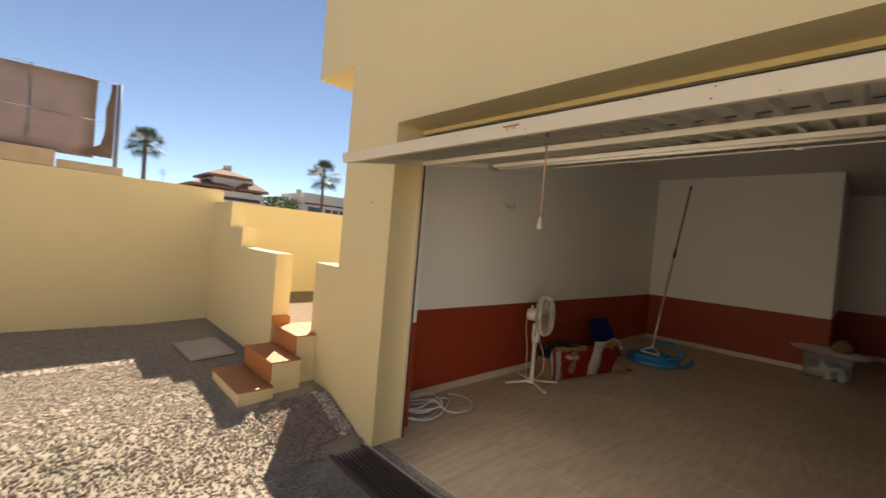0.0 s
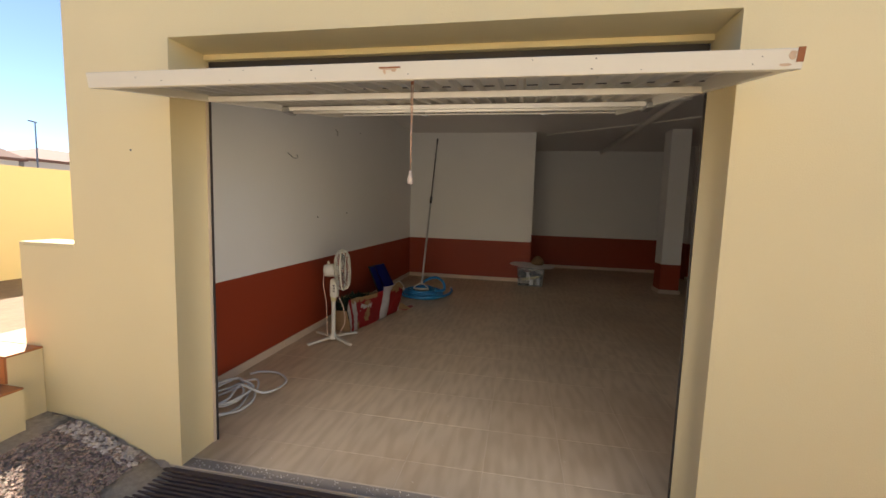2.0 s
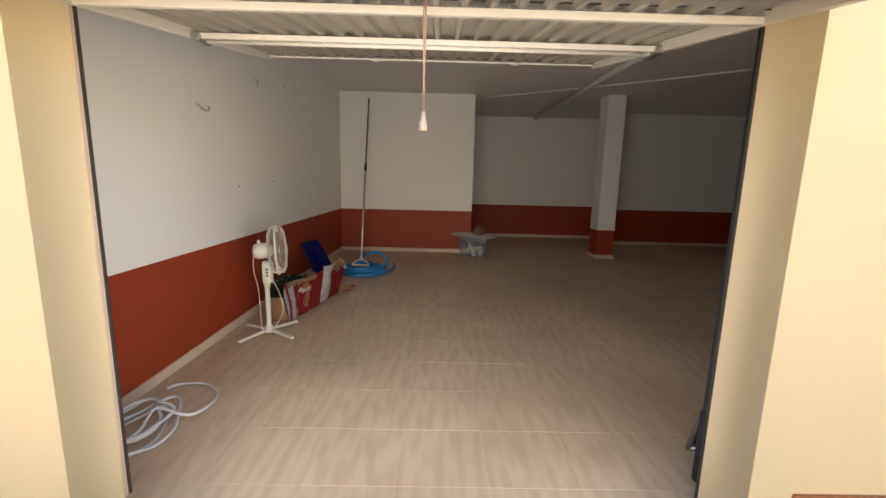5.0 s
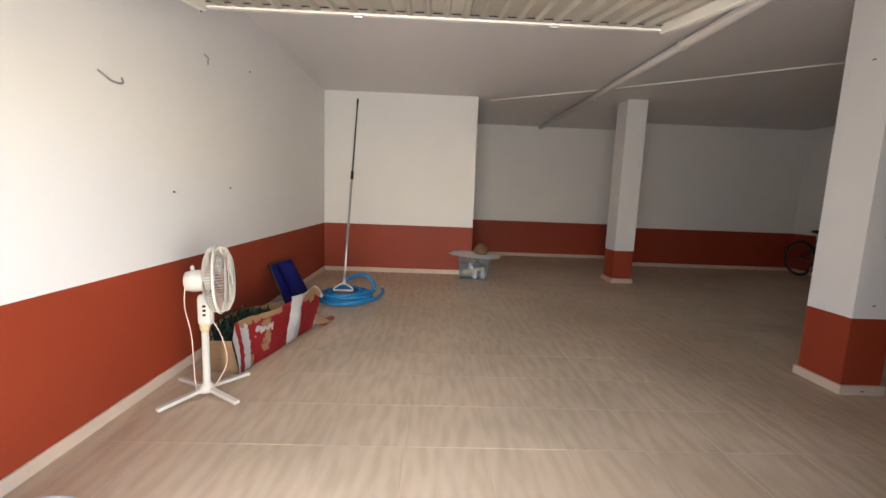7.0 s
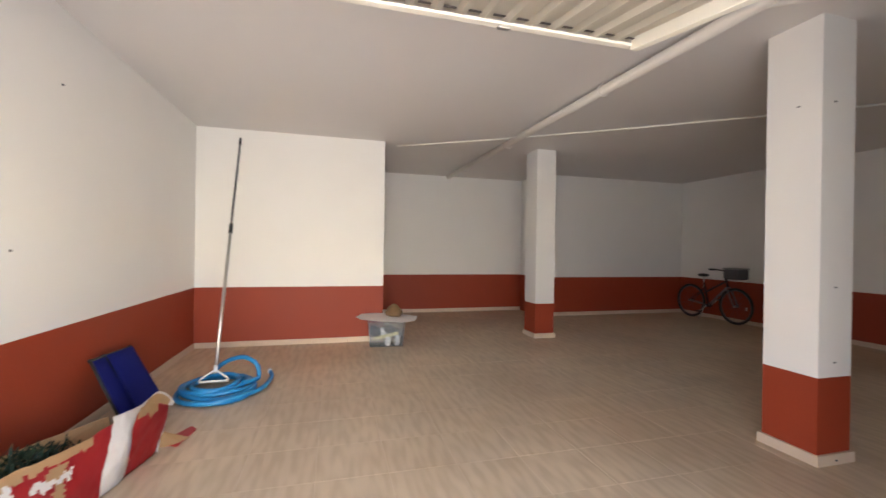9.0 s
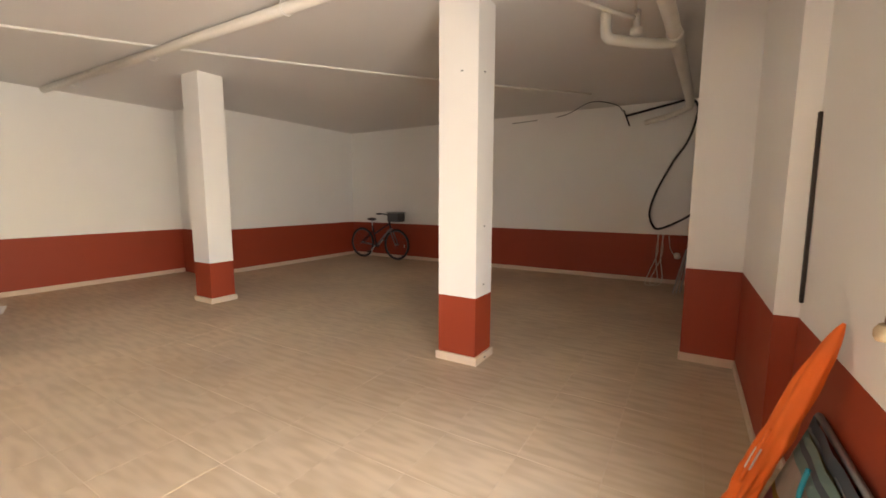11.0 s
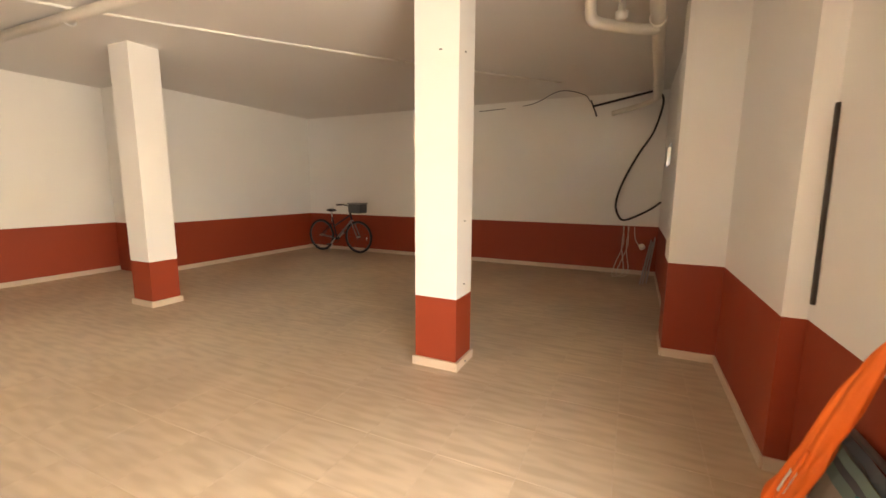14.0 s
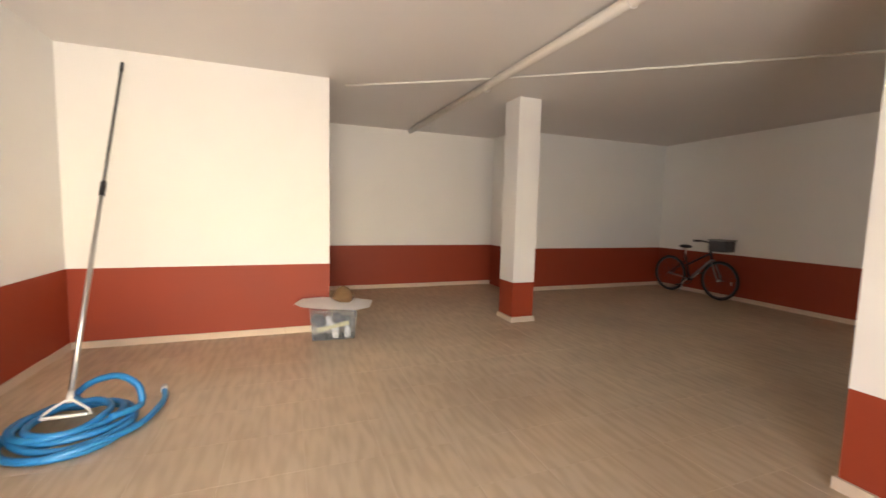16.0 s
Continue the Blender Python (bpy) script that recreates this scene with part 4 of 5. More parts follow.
def make_bicycle():
    c = thing("bicycle", (8.5, -5.95, 0), "dark bicycle with a grey handlebar box, parked by the wall", "bicycle")
    Y = -5.95
    fa, ra, bb = Vector((8.06, Y, 0.335)), Vector((9.03, Y, 0.335)), Vector((8.62, Y, 0.28))
    head_t, head_b, seat_t = Vector((8.26, Y, 0.83)), Vector((8.22, Y, 0.68)), Vector((8.73, Y, 0.72))
    for nm, ax in (("front_wheel", fa), ("rear_wheel", ra)):
        bm = B()
        sweep(bm, ring(ax, (1, 0, 0), (0, 0, 1), 0.318, 40), 0.019, 8, True)
        wh = part(nm, bm, BLACKR, c, "black bicycle tyre and wheel")
        bm = B()
        sweep(bm, ring(ax, (1, 0, 0), (0, 0, 1), 0.292, 40), 0.011, 6, True)
        part("rim", bm, BASKET, wh)
        bm = B()
        for k in range(18):
            a = 2 * math.pi * k / 18
            sweep(bm, [ax + Vector((0, 0.02 * (-1) ** k, 0)), ax + Vector((0.285 * math.cos(a), 0, 0.285 * math.sin(a)))], 0.0018, 4, cap=False)
        part("spokes", bm, BASKET, wh, fix=False)
        bm = B()
        sweep(bm, [ax + Vector((0, -0.045, 0)), ax + Vector((0, 0.045, 0))], 0.018, 10)
        part("hub", bm, ALU, wh)
    bm = B()
    obox(bm, Matrix.Translation(fa + Vector((-0.2, 0.0, -0.02))), 0.012, 0.02, 0.06, 0, 0.003)
    part("reflector", bm, PVC, c, "white wheel reflector")
    frame_parts = ((head_b, bb, 0.02, BIKELIGHT), (head_t - Vector((0, 0, 0.05)), seat_t - Vector((0.02, 0, 0.2)), 0.017, BIKE), (seat_t, bb, 0.016, BIKE), (head_t, head_b, 0.022, BIKE))
    for a, b, r, mt in frame_parts:
        bm = B()
        sweep(bm, [a, b], r, 10)
        part("frame_tube", bm, mt, c)
    for s in (-1, 1):
        o = Vector((0, 0.05 * s, 0))
        for a, b in ((bb, ra), (seat_t - Vector((0, 0, 0.12)), ra)):
            bm = B()
            sweep(bm, [a + o * 0.5, b + o], 0.009, 8)
            part("stay", bm, BIKELIGHT if a is bb else BIKE, c)
        bm = B()
        sweep(bm, smooth_line([head_b + o * 0.7, head_b.lerp(fa, 0.5) + o, fa + o], 4), 0.012, 8)
        part("fork_blade", bm, BIKELIGHT, c)
        bm = B()
        sweep(bm, [bb + Vector((0, 0.06 * s, 0)), bb + Vector((0.12 * s, 0.07 * s, -0.12 * s))], 0.01, 8)
        part("crank", bm, ALU, c)
        bm = B()
        obox(bm, Matrix.Translation(bb + Vector((0.12 * s, 0.12 * s, -0.12 * s))), 0.09, 0.07, 0.02, 0, 0.004)
        part("pedal", bm, BLACK, c)
    bm = B()
    sweep(bm, ring(bb + Vector((0, 0.05, 0)), (1, 0, 0), (0, 0, 1), 0.085, 28), 0.006, 6, True)
    lathe(bm, [(0.03, -0.05), (0.03, 0.06)], Matrix.Translation(bb) @ pose(0, 0, 0, 90), 12)
    part("chainring", bm, BLACK, c)
    bm = B()
    sweep(bm, [seat_t - Vector((0, 0, 0.1)), seat_t + Vector((0.01, 0, 0.13))], 0.013, 10)
    part("seat_post", bm, ALU, c)
    bm = B()
    bmesh.ops.create_icosphere(bm, subdivisions=2, radius=1, matrix=Matrix.Translation(seat_t + Vector((0.01, 0, 0.15))) @ Matrix.Diagonal((0.13, 0.075, 0.032, 1)))
    for v in bm.verts:
        if v.co.x < seat_t.x - 0.02:
            v.co.y = Y + (v.co.y - Y) * 0.45
    for f in bm.faces:
        f.smooth = True
    part("saddle", bm, BLACK, c)
    bm = B()
    st = head_t + Vector((-0.01, 0, 0.14))
    sweep(bm, [head_t, st], 0.014, 10)
    part("stem", bm, BIKELIGHT, c)
    bm = B()
    sweep(bm, smooth_line([st + Vector((0.12, -0.27, 0.03)), st + Vector((0.04, -0.18, 0.03)), st, st + Vector((0.04, 0.18, 0.03)), st + Vector((0.12, 0.27, 0.03))], 5), 0.012, 8)
    part("handlebar", bm, BLACK, c)
    for s in (-1, 1):
        bm = B()
        sweep(bm, [st + Vector((0.06, 0.2 * s, 0.03)), st + Vector((0.13, 0.28 * s, 0.03))], 0.017, 8)
        part("grip", bm, BLACKR, c)
    bm = B()
    obox(bm, Matrix.Translation((8.07, Y, 0.925)), 0.30, 0.26, 0.19, 0, 0.03)
    bk = part("handlebar_box", bm, BASKET, c, "grey box fixed in front of the handlebar")
    bm = B()
    obox(bm, Matrix.Translation((8.07, Y, 1.025)), 0.315, 0.275, 0.025, 0, 0.008)
    part("lid", bm, material("pale_lid", (0.3, 0.3, 0.3), 0.5), bk)
    bm = B()
    sweep(bm, [bb + Vector((0.05, 0.05, -0.03)), Vector((8.70, Y + 0.16, 0.0))], 0.008, 6)
    part("kickstand", bm, ALU, c)
    c.location, c.scale = (8.73, -6.2, 0), (1.035, 1.035, 1.035)
    return c


make_bicycle()


def make_conduit():
    bm = B()
    random.seed(8)
    pts = []
    for k in range(64):
        a = 2 * math.pi * k / 14 + 2.2
        r = 0.20 + 0.05 * math.sin(k * 0.37) + 0.03 * math.sin(k * 1.7)
        pts.append((2.44 + 0.04 * math.sin(k * 0.31) + r * 1.05 * math.cos(a), 2.68 + 0.03 * math.sin(k * 0.23) + r * 0.62 * math.sin(a), 0.012 + 0.0026 * (k // 2) + 0.012 * math.sin(k * 0.9) + 0.018 * (1 + math.sin(a)) * k / 64))
    tail = [(2.56, 2.46, 0.06), (2.74, 2.43, 0.03), (2.89, 2.48, 0.02), (2.99, 2.62, 0.018), (2.98, 2.77, 0.016), (2.92, 2.82, 0.016)]
    sweep(bm, smooth_line([(x, min(y, 2.90), max(z, 0.012)) for x, y, z in pts] + tail, 4), 0.009, 8)
    tagged(part("conduit_coil", bm, GREYPIPE), "loose coil of pale grey plastic conduit on the floor", "conduit")


make_conduit()


# parasol
def make_parasol():
    a, b = Vector((2.50, -0.845, 0.0)), Vector((2.228, -0.735, 0.965))
    c = thing("closed_parasol", a, "closed orange canvas parasol leaning in the corner", "parasol")
    d = b - a
    bm = B()
    n = 40
    rings = []
    u = d.cross(Vector((0, 0, 1))).normalized()
    v = d.cross(u).normalized()
    for i in range(49):
        s = i / 48
        r = 0.034 + 0.009 * math.sin(math.pi * min(1, s / 0.8)) if s < 0.6 else 0.0404 * max(0.03, 1 - ((s - 0.6) / 0.41) ** 2) ** 0.7
        loose = max(0.0, 1 - s / 0.62)
        if s < 0.06:
            r *= 0.8
        ringv = []
        for k in range(n):
            ang = 2 * math.pi * k / n
            fold = 1 + (0.08 + 0.2 * loose) * math.sin(ang * 6 + s * 5) + 0.16 * loose * math.sin(ang * 11 - s * 24) + (0.16 + 0.3 * loose) * noise.noise(Vector((math.cos(ang) * 2, math.sin(ang) * 2, s * 9)))
            ringv.append(bm.verts.new(a + d * (0.02 + 0.98 * s) + r * fold * (math.cos(ang) * u + math.sin(ang) * v)))
        rings.append(ringv)
    for p, q in zip(rings, rings[1:]):
        for k in range(n):
            bm.faces.new((p[k], p[(k + 1) % n], q[(k + 1) % n], q[k])).smooth = True
    bm.faces.new(rings[-1])
    bm.faces.new(rings[0])
    can = part("canopy", bm, ORANGE, c)
    bm = B()
    side = (Vector((0.6, 0.7, 0.2))).normalized()
    sweep(bm, smooth_line([a + d * 0.28 + side * 0.05, a + d * 0.4 + side * 0.062, a + d * 0.54 + side * 0.055, a + d * 0.40 + side * 0.066 + Vector((0, 0.012, 0)), a + d * 0.28 + side * 0.05], 5), 0.006, 6)
    part("strap", bm, ORANGE, can)
    bm = B()
    sweep(bm, [a + d * 0.0, a + d * 0.03], 0.012, 8)
    part("pole", bm, BLACK, c)
    bm = B()
    obox(bm, Matrix.Translation(a + d * 0.40 + side * 0.056) @ d.to_track_quat("Z", "X").to_matrix().to_4x4(), 0.02, 0.02, 0.10, 0, 0.004)
    part("label", bm, CARDWHITE, can, "faded pale label")


make_parasol()


def make_lounger(dx, dy, cols, h, strap):
    """A folded striped beach chair leaning on the front wall; its stripes run along the wall."""
    lo, hi = Vector((2.41 + dx, 0, 0.015)), Vector((2.245 + dx * 0.35, 0, h))
    y0, y1 = -0.85 + dy, -0.25 + dy
    c = thing("folded_beach_chair", (lo.x, (y0 + y1) / 2, 0), "folded striped beach chair with a chrome tube frame", "chair", "folded beach chairs")
    n = Vector(((hi - lo).z, 0, -(hi - lo).x)).normalized()
    s = 0.0
    tot = sum(w for _, w in cols)
    for name, wd in cols:
        a, b = lo.lerp(hi, s / tot), lo.lerp(hi, (s + wd) / tot)
        bm = B()
        g = [[bm.verts.new(Vector((p.x, y0 + (y1 - y0) * i / 8, p.z)) + n * (0.018 + 0.01 * math.sin(math.pi * i / 8) + 0.004 * math.sin(i * 2.1))) for i in range(9)] for p in (a, b)]
        for i in range(8):
            bm.faces.new((g[0][i], g[0][i + 1], g[1][i + 1], g[1][i])).smooth = True
        bmesh.ops.solidify(bm, geom=bm.faces[:], thickness=0.004)
        part("fabric_stripe", bm, STRIPES[name], c, "")
        s += wd
    for yy in (y0 - 0.01, y1 + 0.01):
        bm = B()
        sweep(bm, smooth_line([Vector((lo.x, yy, lo.z)), Vector((lo.lerp(hi, 0.5).x, yy, lo.lerp(hi, 0.5).z)), Vector((hi.x, yy, hi.z))], 3), 0.0125, 10)
        part("frame_tube", bm, TUBE, c, "chrome tube")
    for p in (lo, hi):
        bm = B()
        sweep(bm, [Vector((p.x, y0 - 0.01, p.z)), Vector((p.x, y1 + 0.01, p.z))], 0.0125, 10)
        part("frame_tube", bm, TUBE, c, "chrome tube")
    bm = B()
    sweep(bm, smooth_line([Vector((hi.x + 0.02, y1 - 0.02, hi.z)), Vector((hi.x + 0.055, y1 + 0.015, hi.z - 0.02)), Vector((hi.x + 0.05, y1 + 0.01, hi.z - 0.06))], 4), 0.011, 8)
    part("hinge", bm, BLACK, c, "black plastic hinge")
    if strap:
        bm = B()
        q = lo.lerp(hi, 0.86) + n * 0.032
        sweep(bm, smooth_line([Vector((q.x, -0.62, q.z + 0.03)), Vector((q.x + 0.03, -0.56, q.z - 0.05)), Vector((q.x + 0.02, -0.48, q.z - 0.06)), Vector((q.x, -0.46, q.z + 0.02)), Vector((q.x + 0.01, -0.38, q.z - 0.02))], 5), 0.008, 6)
        part("strap", bm, TEALSTRAP, c, "turquoise carrying strap")


make_lounger(0.0, 0.0, (("grey", 0.9), ("teal", 0.35), ("white", 0.3), ("pink", 1.25), ("amber", 0.3), ("cream", 1.55), ("teal", 0.5), ("grey", 0.3), ("teal", 0.4)), 0.515, True)
make_lounger(-0.07, -0.045, (("cream", 2.0), ("grey", 0.6), ("plum", 0.6), ("olive", 0.7), ("grey", 0.4)), 0.56, False)

# dark downpipe beside the opening, with its cable
pipe = thing("downpipe", (2.187, -0.158, 0), "dark grey plastic pipe standing beside the garage opening", "pipe")
bm = B()
sweep(bm, [(2.187, -0.158, 0.0), (2.188, -0.160, 0.3), (2.202, -0.181, 2.1)], 0.021, 18)
part("tube", bm, ANTH, pipe)
bm = B()
lathe(bm, [(0.023, 0.0), (0.028, 0.005), (0.028, 0.345), (0.0225, 0.36)], pose(2.187, -0.158, 0.0), 18)
part("socket", bm, ANTH, pipe)
bm = B()
obox(bm, pose(2.188, -0.190, 1.32), 0.05, 0.03, 0.09, 0, 0.008)
part("clip", bm, BLACK, pipe)
bm = B()
sweep(bm, smooth_line([(2.105, -0.21, 1.9), (2.10, -0.195, 1.1), (2.11, -0.18, 0.72), (2.135, -0.155, 0.5), (2.125, -0.155, 0.3), (2.11, -0.17, 0.02)], 6), 0.007, 6)
tagged(part("black_cable", bm, BLACK), "black cable hanging loose behind the pipe", "cable")
# strips on the wall
for y, z0, z1 in ((-1.445, 0.885, 1.775), (-0.312, 0.845, 1.70)):
    bm = B()
    obox(bm, pose(IX + 0.009, y, (z0 + z1) / 2, 2 if y < -1 else 0), 0.016, 0.022, z1 - z0, 0, 0.003)
    tagged(part("dark_strip", bm, DKBROWN), "narrow dark brown strip fixed upright on the wall", "strip", "wall strips")
# brush hanging on the wall
brush = thing("hanging_brush", (2.25, -0.30, 1.08), "round wooden brush with cream bristles hanging on a string", "brush")
bm = B()
lathe(bm, [(0.010, 0.13), (0.014, 0.10), (0.019, 0.085), (0.017, 0.07), (0.026, 0.04), (0.028, 0.02)], pose(2.25, -0.281, 1.060) @ Matrix.Diagonal((0.85, 0.85, 0.85, 1)), 16)
part("handle", bm, WOOD, brush)
bm = B()
lathe(bm, [(0.028, 0.022), (0.040, 0.008), (0.044, -0.012), (0.040, -0.026)], pose(2.258, -0.281, 1.060, 0, 10) @ Matrix.Diagonal((0.8, 0.8, 0.8, 1)), 18)
part("bristles", bm, BRISTLE, brush)
bm = B()
sweep(bm, [(2.25, -0.281, 1.166), (2.215, -0.292, 1.58)], 0.0025, 5)
part("string", bm, CABLEW, brush)

# pull cord of the door
cord = thing("pull_cord", (1.625, 1.15, 1.5), "cord with a white plastic weight hanging from the garage door", "cord")
for dy in (-0.004, 0.004):
    bm = B()
    sweep(bm, [(1.625, 1.15 + dy, 1.915), (1.625, 1.15, 1.545)], 0.0022, 6)
    part("string", bm, material("pink_cord", (0.55, 0.36, 0.28), 0.8), cord)
bm = B()
lathe(bm, [(0.006, 0.04), (0.009, 0.036), (0.010, 0.016), (0.016, 0.004), (0.017, -0.022), (0.012, -0.024)], pose(1.625, 1.15, 1.528) @ Matrix.Diagonal((0.66, 0.66, 0.8, 1)), 16)
part("weight", bm, material("pinkish_plastic", (0.72, 0.58, 0.48), 0.45, spread=0.08), cord)
bm = B()
sweep(bm, [(1.61, 1.146, 1.925), (1.625, 1.15, 1.92), (1.625, 1.15, 1.895)], 0.006, 8)
part("hook", bm, RUST, cord, "rusty hook")

# door hardware
rod = B()
sweep(rod, [(2.78, 0.0, 2.066), (2.78, 2.36, 2.066)], 0.012, 10)
part("lifting_rod", rod, DOORW, door)
for y in (-0.02, 2.36):
    bm = B()
    obox(bm, pose(2.76, y, 2.066), 0.12, 0.045, 0.035, 0, 0.006)
    part("roller_bracket", bm, STEEL, door, "grey steel roller bracket")
for s, y, w in ((-0.0132, 1.17, 0.075), (-0.013, D0 + 0.010, 0.018)):
    bm = B()
    obox(bm, DM @ Matrix.Translation((s, y, -0.018)), 0.003, w, 0.005 if w > 0.05 else 0.04)
    part("rust_patch", bm, RUST, door)
STAIN = material("rust_stain", (0.62, 0.45, 0.31), 0.8, spread=0.25, scale=40)
for y, h, w, t in ((1.178, -0.022, 0.05, 0.0035), (1.155, -0.026, 0.02, 0.006), (1.19, -0.030, 0.008, 0.009), (D0 + 0.03, -0.02, 0.02, 0.012), (D0 + 0.045, -0.045, 0.03, 0.004)):
    bm = B()
    bmesh.ops.create_circle(bm, cap_ends=True, segments=14, radius=1, matrix=DM @ Matrix.Translation((-0.0128, y, h)) @ Matrix.Rotation(radians(90), 4, "Y") @ Matrix.Diagonal((t, w / 2, 1, 1)))
    for v in bm.verts:
        v.co.y += 0.006 * noise.noise(v.co * 90)
    bmesh.ops.solidify(bm, geom=bm.faces[:], thickness=0.001)
    part("rust_stain", bm, STAIN, door)
random.seed(5)
for k in range(13):
    bm = B()
    y = random.uniform(D0 + 0.1, D1 - 0.1)
    obox(bm, DM @ Matrix.Translation((-0.0125, y, random.uniform(-0.05, -0.008))), 0.002, random.uniform(0.002, 0.006), random.uniform(0.0015, 0.003))
    part("paint_chip", bm, DARK, door)
for y in (0.55, 1.6):
    bm = B()
    obox(bm, DM @ Matrix.Translation((LEN - 0.02, y, -0.042)), 0.03, 0.05, 0.012, 0, 0.004)
    part("catch", bm, STEEL, door)

# ---- pipes and cables under the ceiling ----
def run(name, pts, r, mat, label, cat, n=12):
    bm = B()
    sweep(bm, pts, r, n)
    return tagged(part(name, bm, mat), label, cat)


soil = run("ceiling_pipe", [(2.21, -1.22, 2.82), (10.55, -1.14, 2.868)], 0.045, PVCOLD, "long painted waste pipe hung under the ceiling", "pipe", 16)
for x in (3.1, 5.5, 7.6, 9.6):
    bm = B()
    sweep(bm, ring((x, -1.19, 2.845), (0, 1, 0), (0, 0, 1), 0.052, 20), 0.007, 6, True)
    obox(bm, pose(x, -1.19, 2.905), 0.012, 0.012, 0.03)
    part("pipe_clip", bm, PVC, soil)
run("thin_conduit", smooth_line([(8.40, 0.27, 2.905), (7.46, -1.19, 2.905), (5.68, -3.54, 2.905), (4.05, -5.40, 2.905)], 2), 0.012, PVC, "thin white conduit crossing the ceiling", "conduit")
duct = run("waste_pipe", smooth_line([(3.02, -0.9, 2.80), (2.96, -2.0, 2.79), (2.90, -3.1, 2.78), (2.80, -5.2, 2.72), (2.79, -5.9, 2.70)], 4), 0.055, PVCOLD, "cream waste pipe under the ceiling with a trap", "pipe", 16)
bm = B()
sweep(bm, smooth_line([(2.79, -5.8, 2.70), (2.86, -6.1, 2.69), (3.05, -6.3, 2.66), (3.40, -6.42, 2.60)], 5), 0.04, 14)
part("branch", bm, PVCOLD, duct)
bm = B()
sweep(bm, [(2.905, -3.06, 2.78), (2.897, -3.16, 2.78)], 0.066, 16)
part("collar", bm, PVC, duct)
bm = B()
sweep(bm, smooth_line([(2.91, -3.16, 2.73), (3.05, -3.0, 2.695), (3.27, -2.77, 2.685), (3.36, -2.68, 2.695), (3.385, -2.67, 2.76), (3.39, -2.69, 2.92)], 5), 0.045, 14)
part("trap_bend", bm, PVCOLD, duct)
bm = B()
lathe(bm, [(0.03, 0.0), (0.05, 0.02), (0.05, 0.06), (0.028, 0.07), (0.028, 0.2)], pose(3.17, -2.80, 2.715), 16)
part("inlet", bm, PVC, duct)
run("water_pipe", smooth_line([(4.15, -1.25, 2.86), (3.7, -1.85, 2.84), (3.33, -2.45, 2.82), (3.19, -2.76, 2.85)], 5), 0.018, PVC, "thin white pipe joining the trap", "pipe")
run("water_pipe", [(3.05, -1.2, 2.88), (3.17, -2.72, 2.88)], 0.014, PVC, "thin white pipe joining the trap", "pipe")
run("black_hose", smooth_line([(2.74, -6.42, 2.88), (2.68, -6.44, 2.72), (2.78, -6.44, 2.29), (2.97, -6.45, 1.96), (3.166, -6.45, 1.534), (3.258, -6.45, 1.179), (3.205, -6.45, 0.959), (3.086, -6.45, 0.90), (2.766, -6.4, 1.069), (2.62, -6.2, 1.20)], 5), 0.016, BLACKR, "black hose hanging in a loop on the wall", "hose")
run("black_tube", [(3.70, -6.46, 2.74), (2.84, -6.40, 2.89)], 0.018, BLACKR, "short black tube below the ceiling", "hose")
run("black_tube", [(3.74, -6.48, 2.84), (3.70, -6.47, 2.74), (3.64, -6.48, 2.58)], 0.012, BLACKR, "short black tube below the ceiling", "hose")
run("ceiling_cable", smooth_line([(5.7, -6.49, 2.80), (5.35, -6.49, 2.81), (4.7, -6.45, 2.85), (4.15, -5.9, 2.905), (3.83, -6.3, 2.90), (3.76, -6.47, 2.82)], 5), 0.006, BLACK, "thin dark cable along the ceiling edge", "cable")
for xs in ((3.12, 0.0), (3.05, 0.02)):
    pts = [(xs[0], -6.495, 0.80), (xs[0] - 0.02, -6.44, 0.5), (xs[0] + 0.07, -6.32, 0.22), (xs[0] + 0.12, -6.18, 0.03 + xs[1]), (xs[0] + 0.03, -6.12, 0.012), (xs[0] - 0.05, -6.22, 0.10), (xs[0], -6.40, 0.45), (xs[0] - 0.02, -6.495, 0.80)]
    run("white_cable", smooth_line(pts, 6), 0.006, CABLEW, "white cable hanging in a loop by the wall", "cable", 6)
sock = thing("hanging_socket", (2.85, -6.47, 0.5), "white plug socket hanging on its cable", "socket")
bm = B()
sweep(bm, smooth_line([(2.95, -6.495, 0.80), (2.93, -6.48, 0.6), (2.86, -6.47, 0.472)], 6), 0.006, 6)
part("cord", bm, CABLEW, sock)
bm = B()
lathe(bm, [(0.02, -0.05), (0.045, -0.03), (0.045, 0.03), (0.02, 0.05)], pose(2.82, -6.45, 0.47, 60, 20), 14)
part("body", bm, PVC, sock)
for k, (dx, dz) in enumerate(((0, 0.62), (0.05, 0.55), (0.09, 0.58))):
    bm = B()
    a, b = Vector((2.74 + dx, -5.80 + 0.06 * k, 0.0)), Vector((2.64 + dx * 0.6, -6.46 + 0.03 * k, dz))
    d = b - a
    obox(bm, Matrix.Translation((a + b) / 2) @ d.to_track_quat("Z", "X").to_matrix().to_4x4(), 0.05, 0.014, d.length, 0, 0.002)
    tagged(part("grey_slat", bm, GREYPIPE), "grey slat leaning on the wall", "slat", "leaning slats")
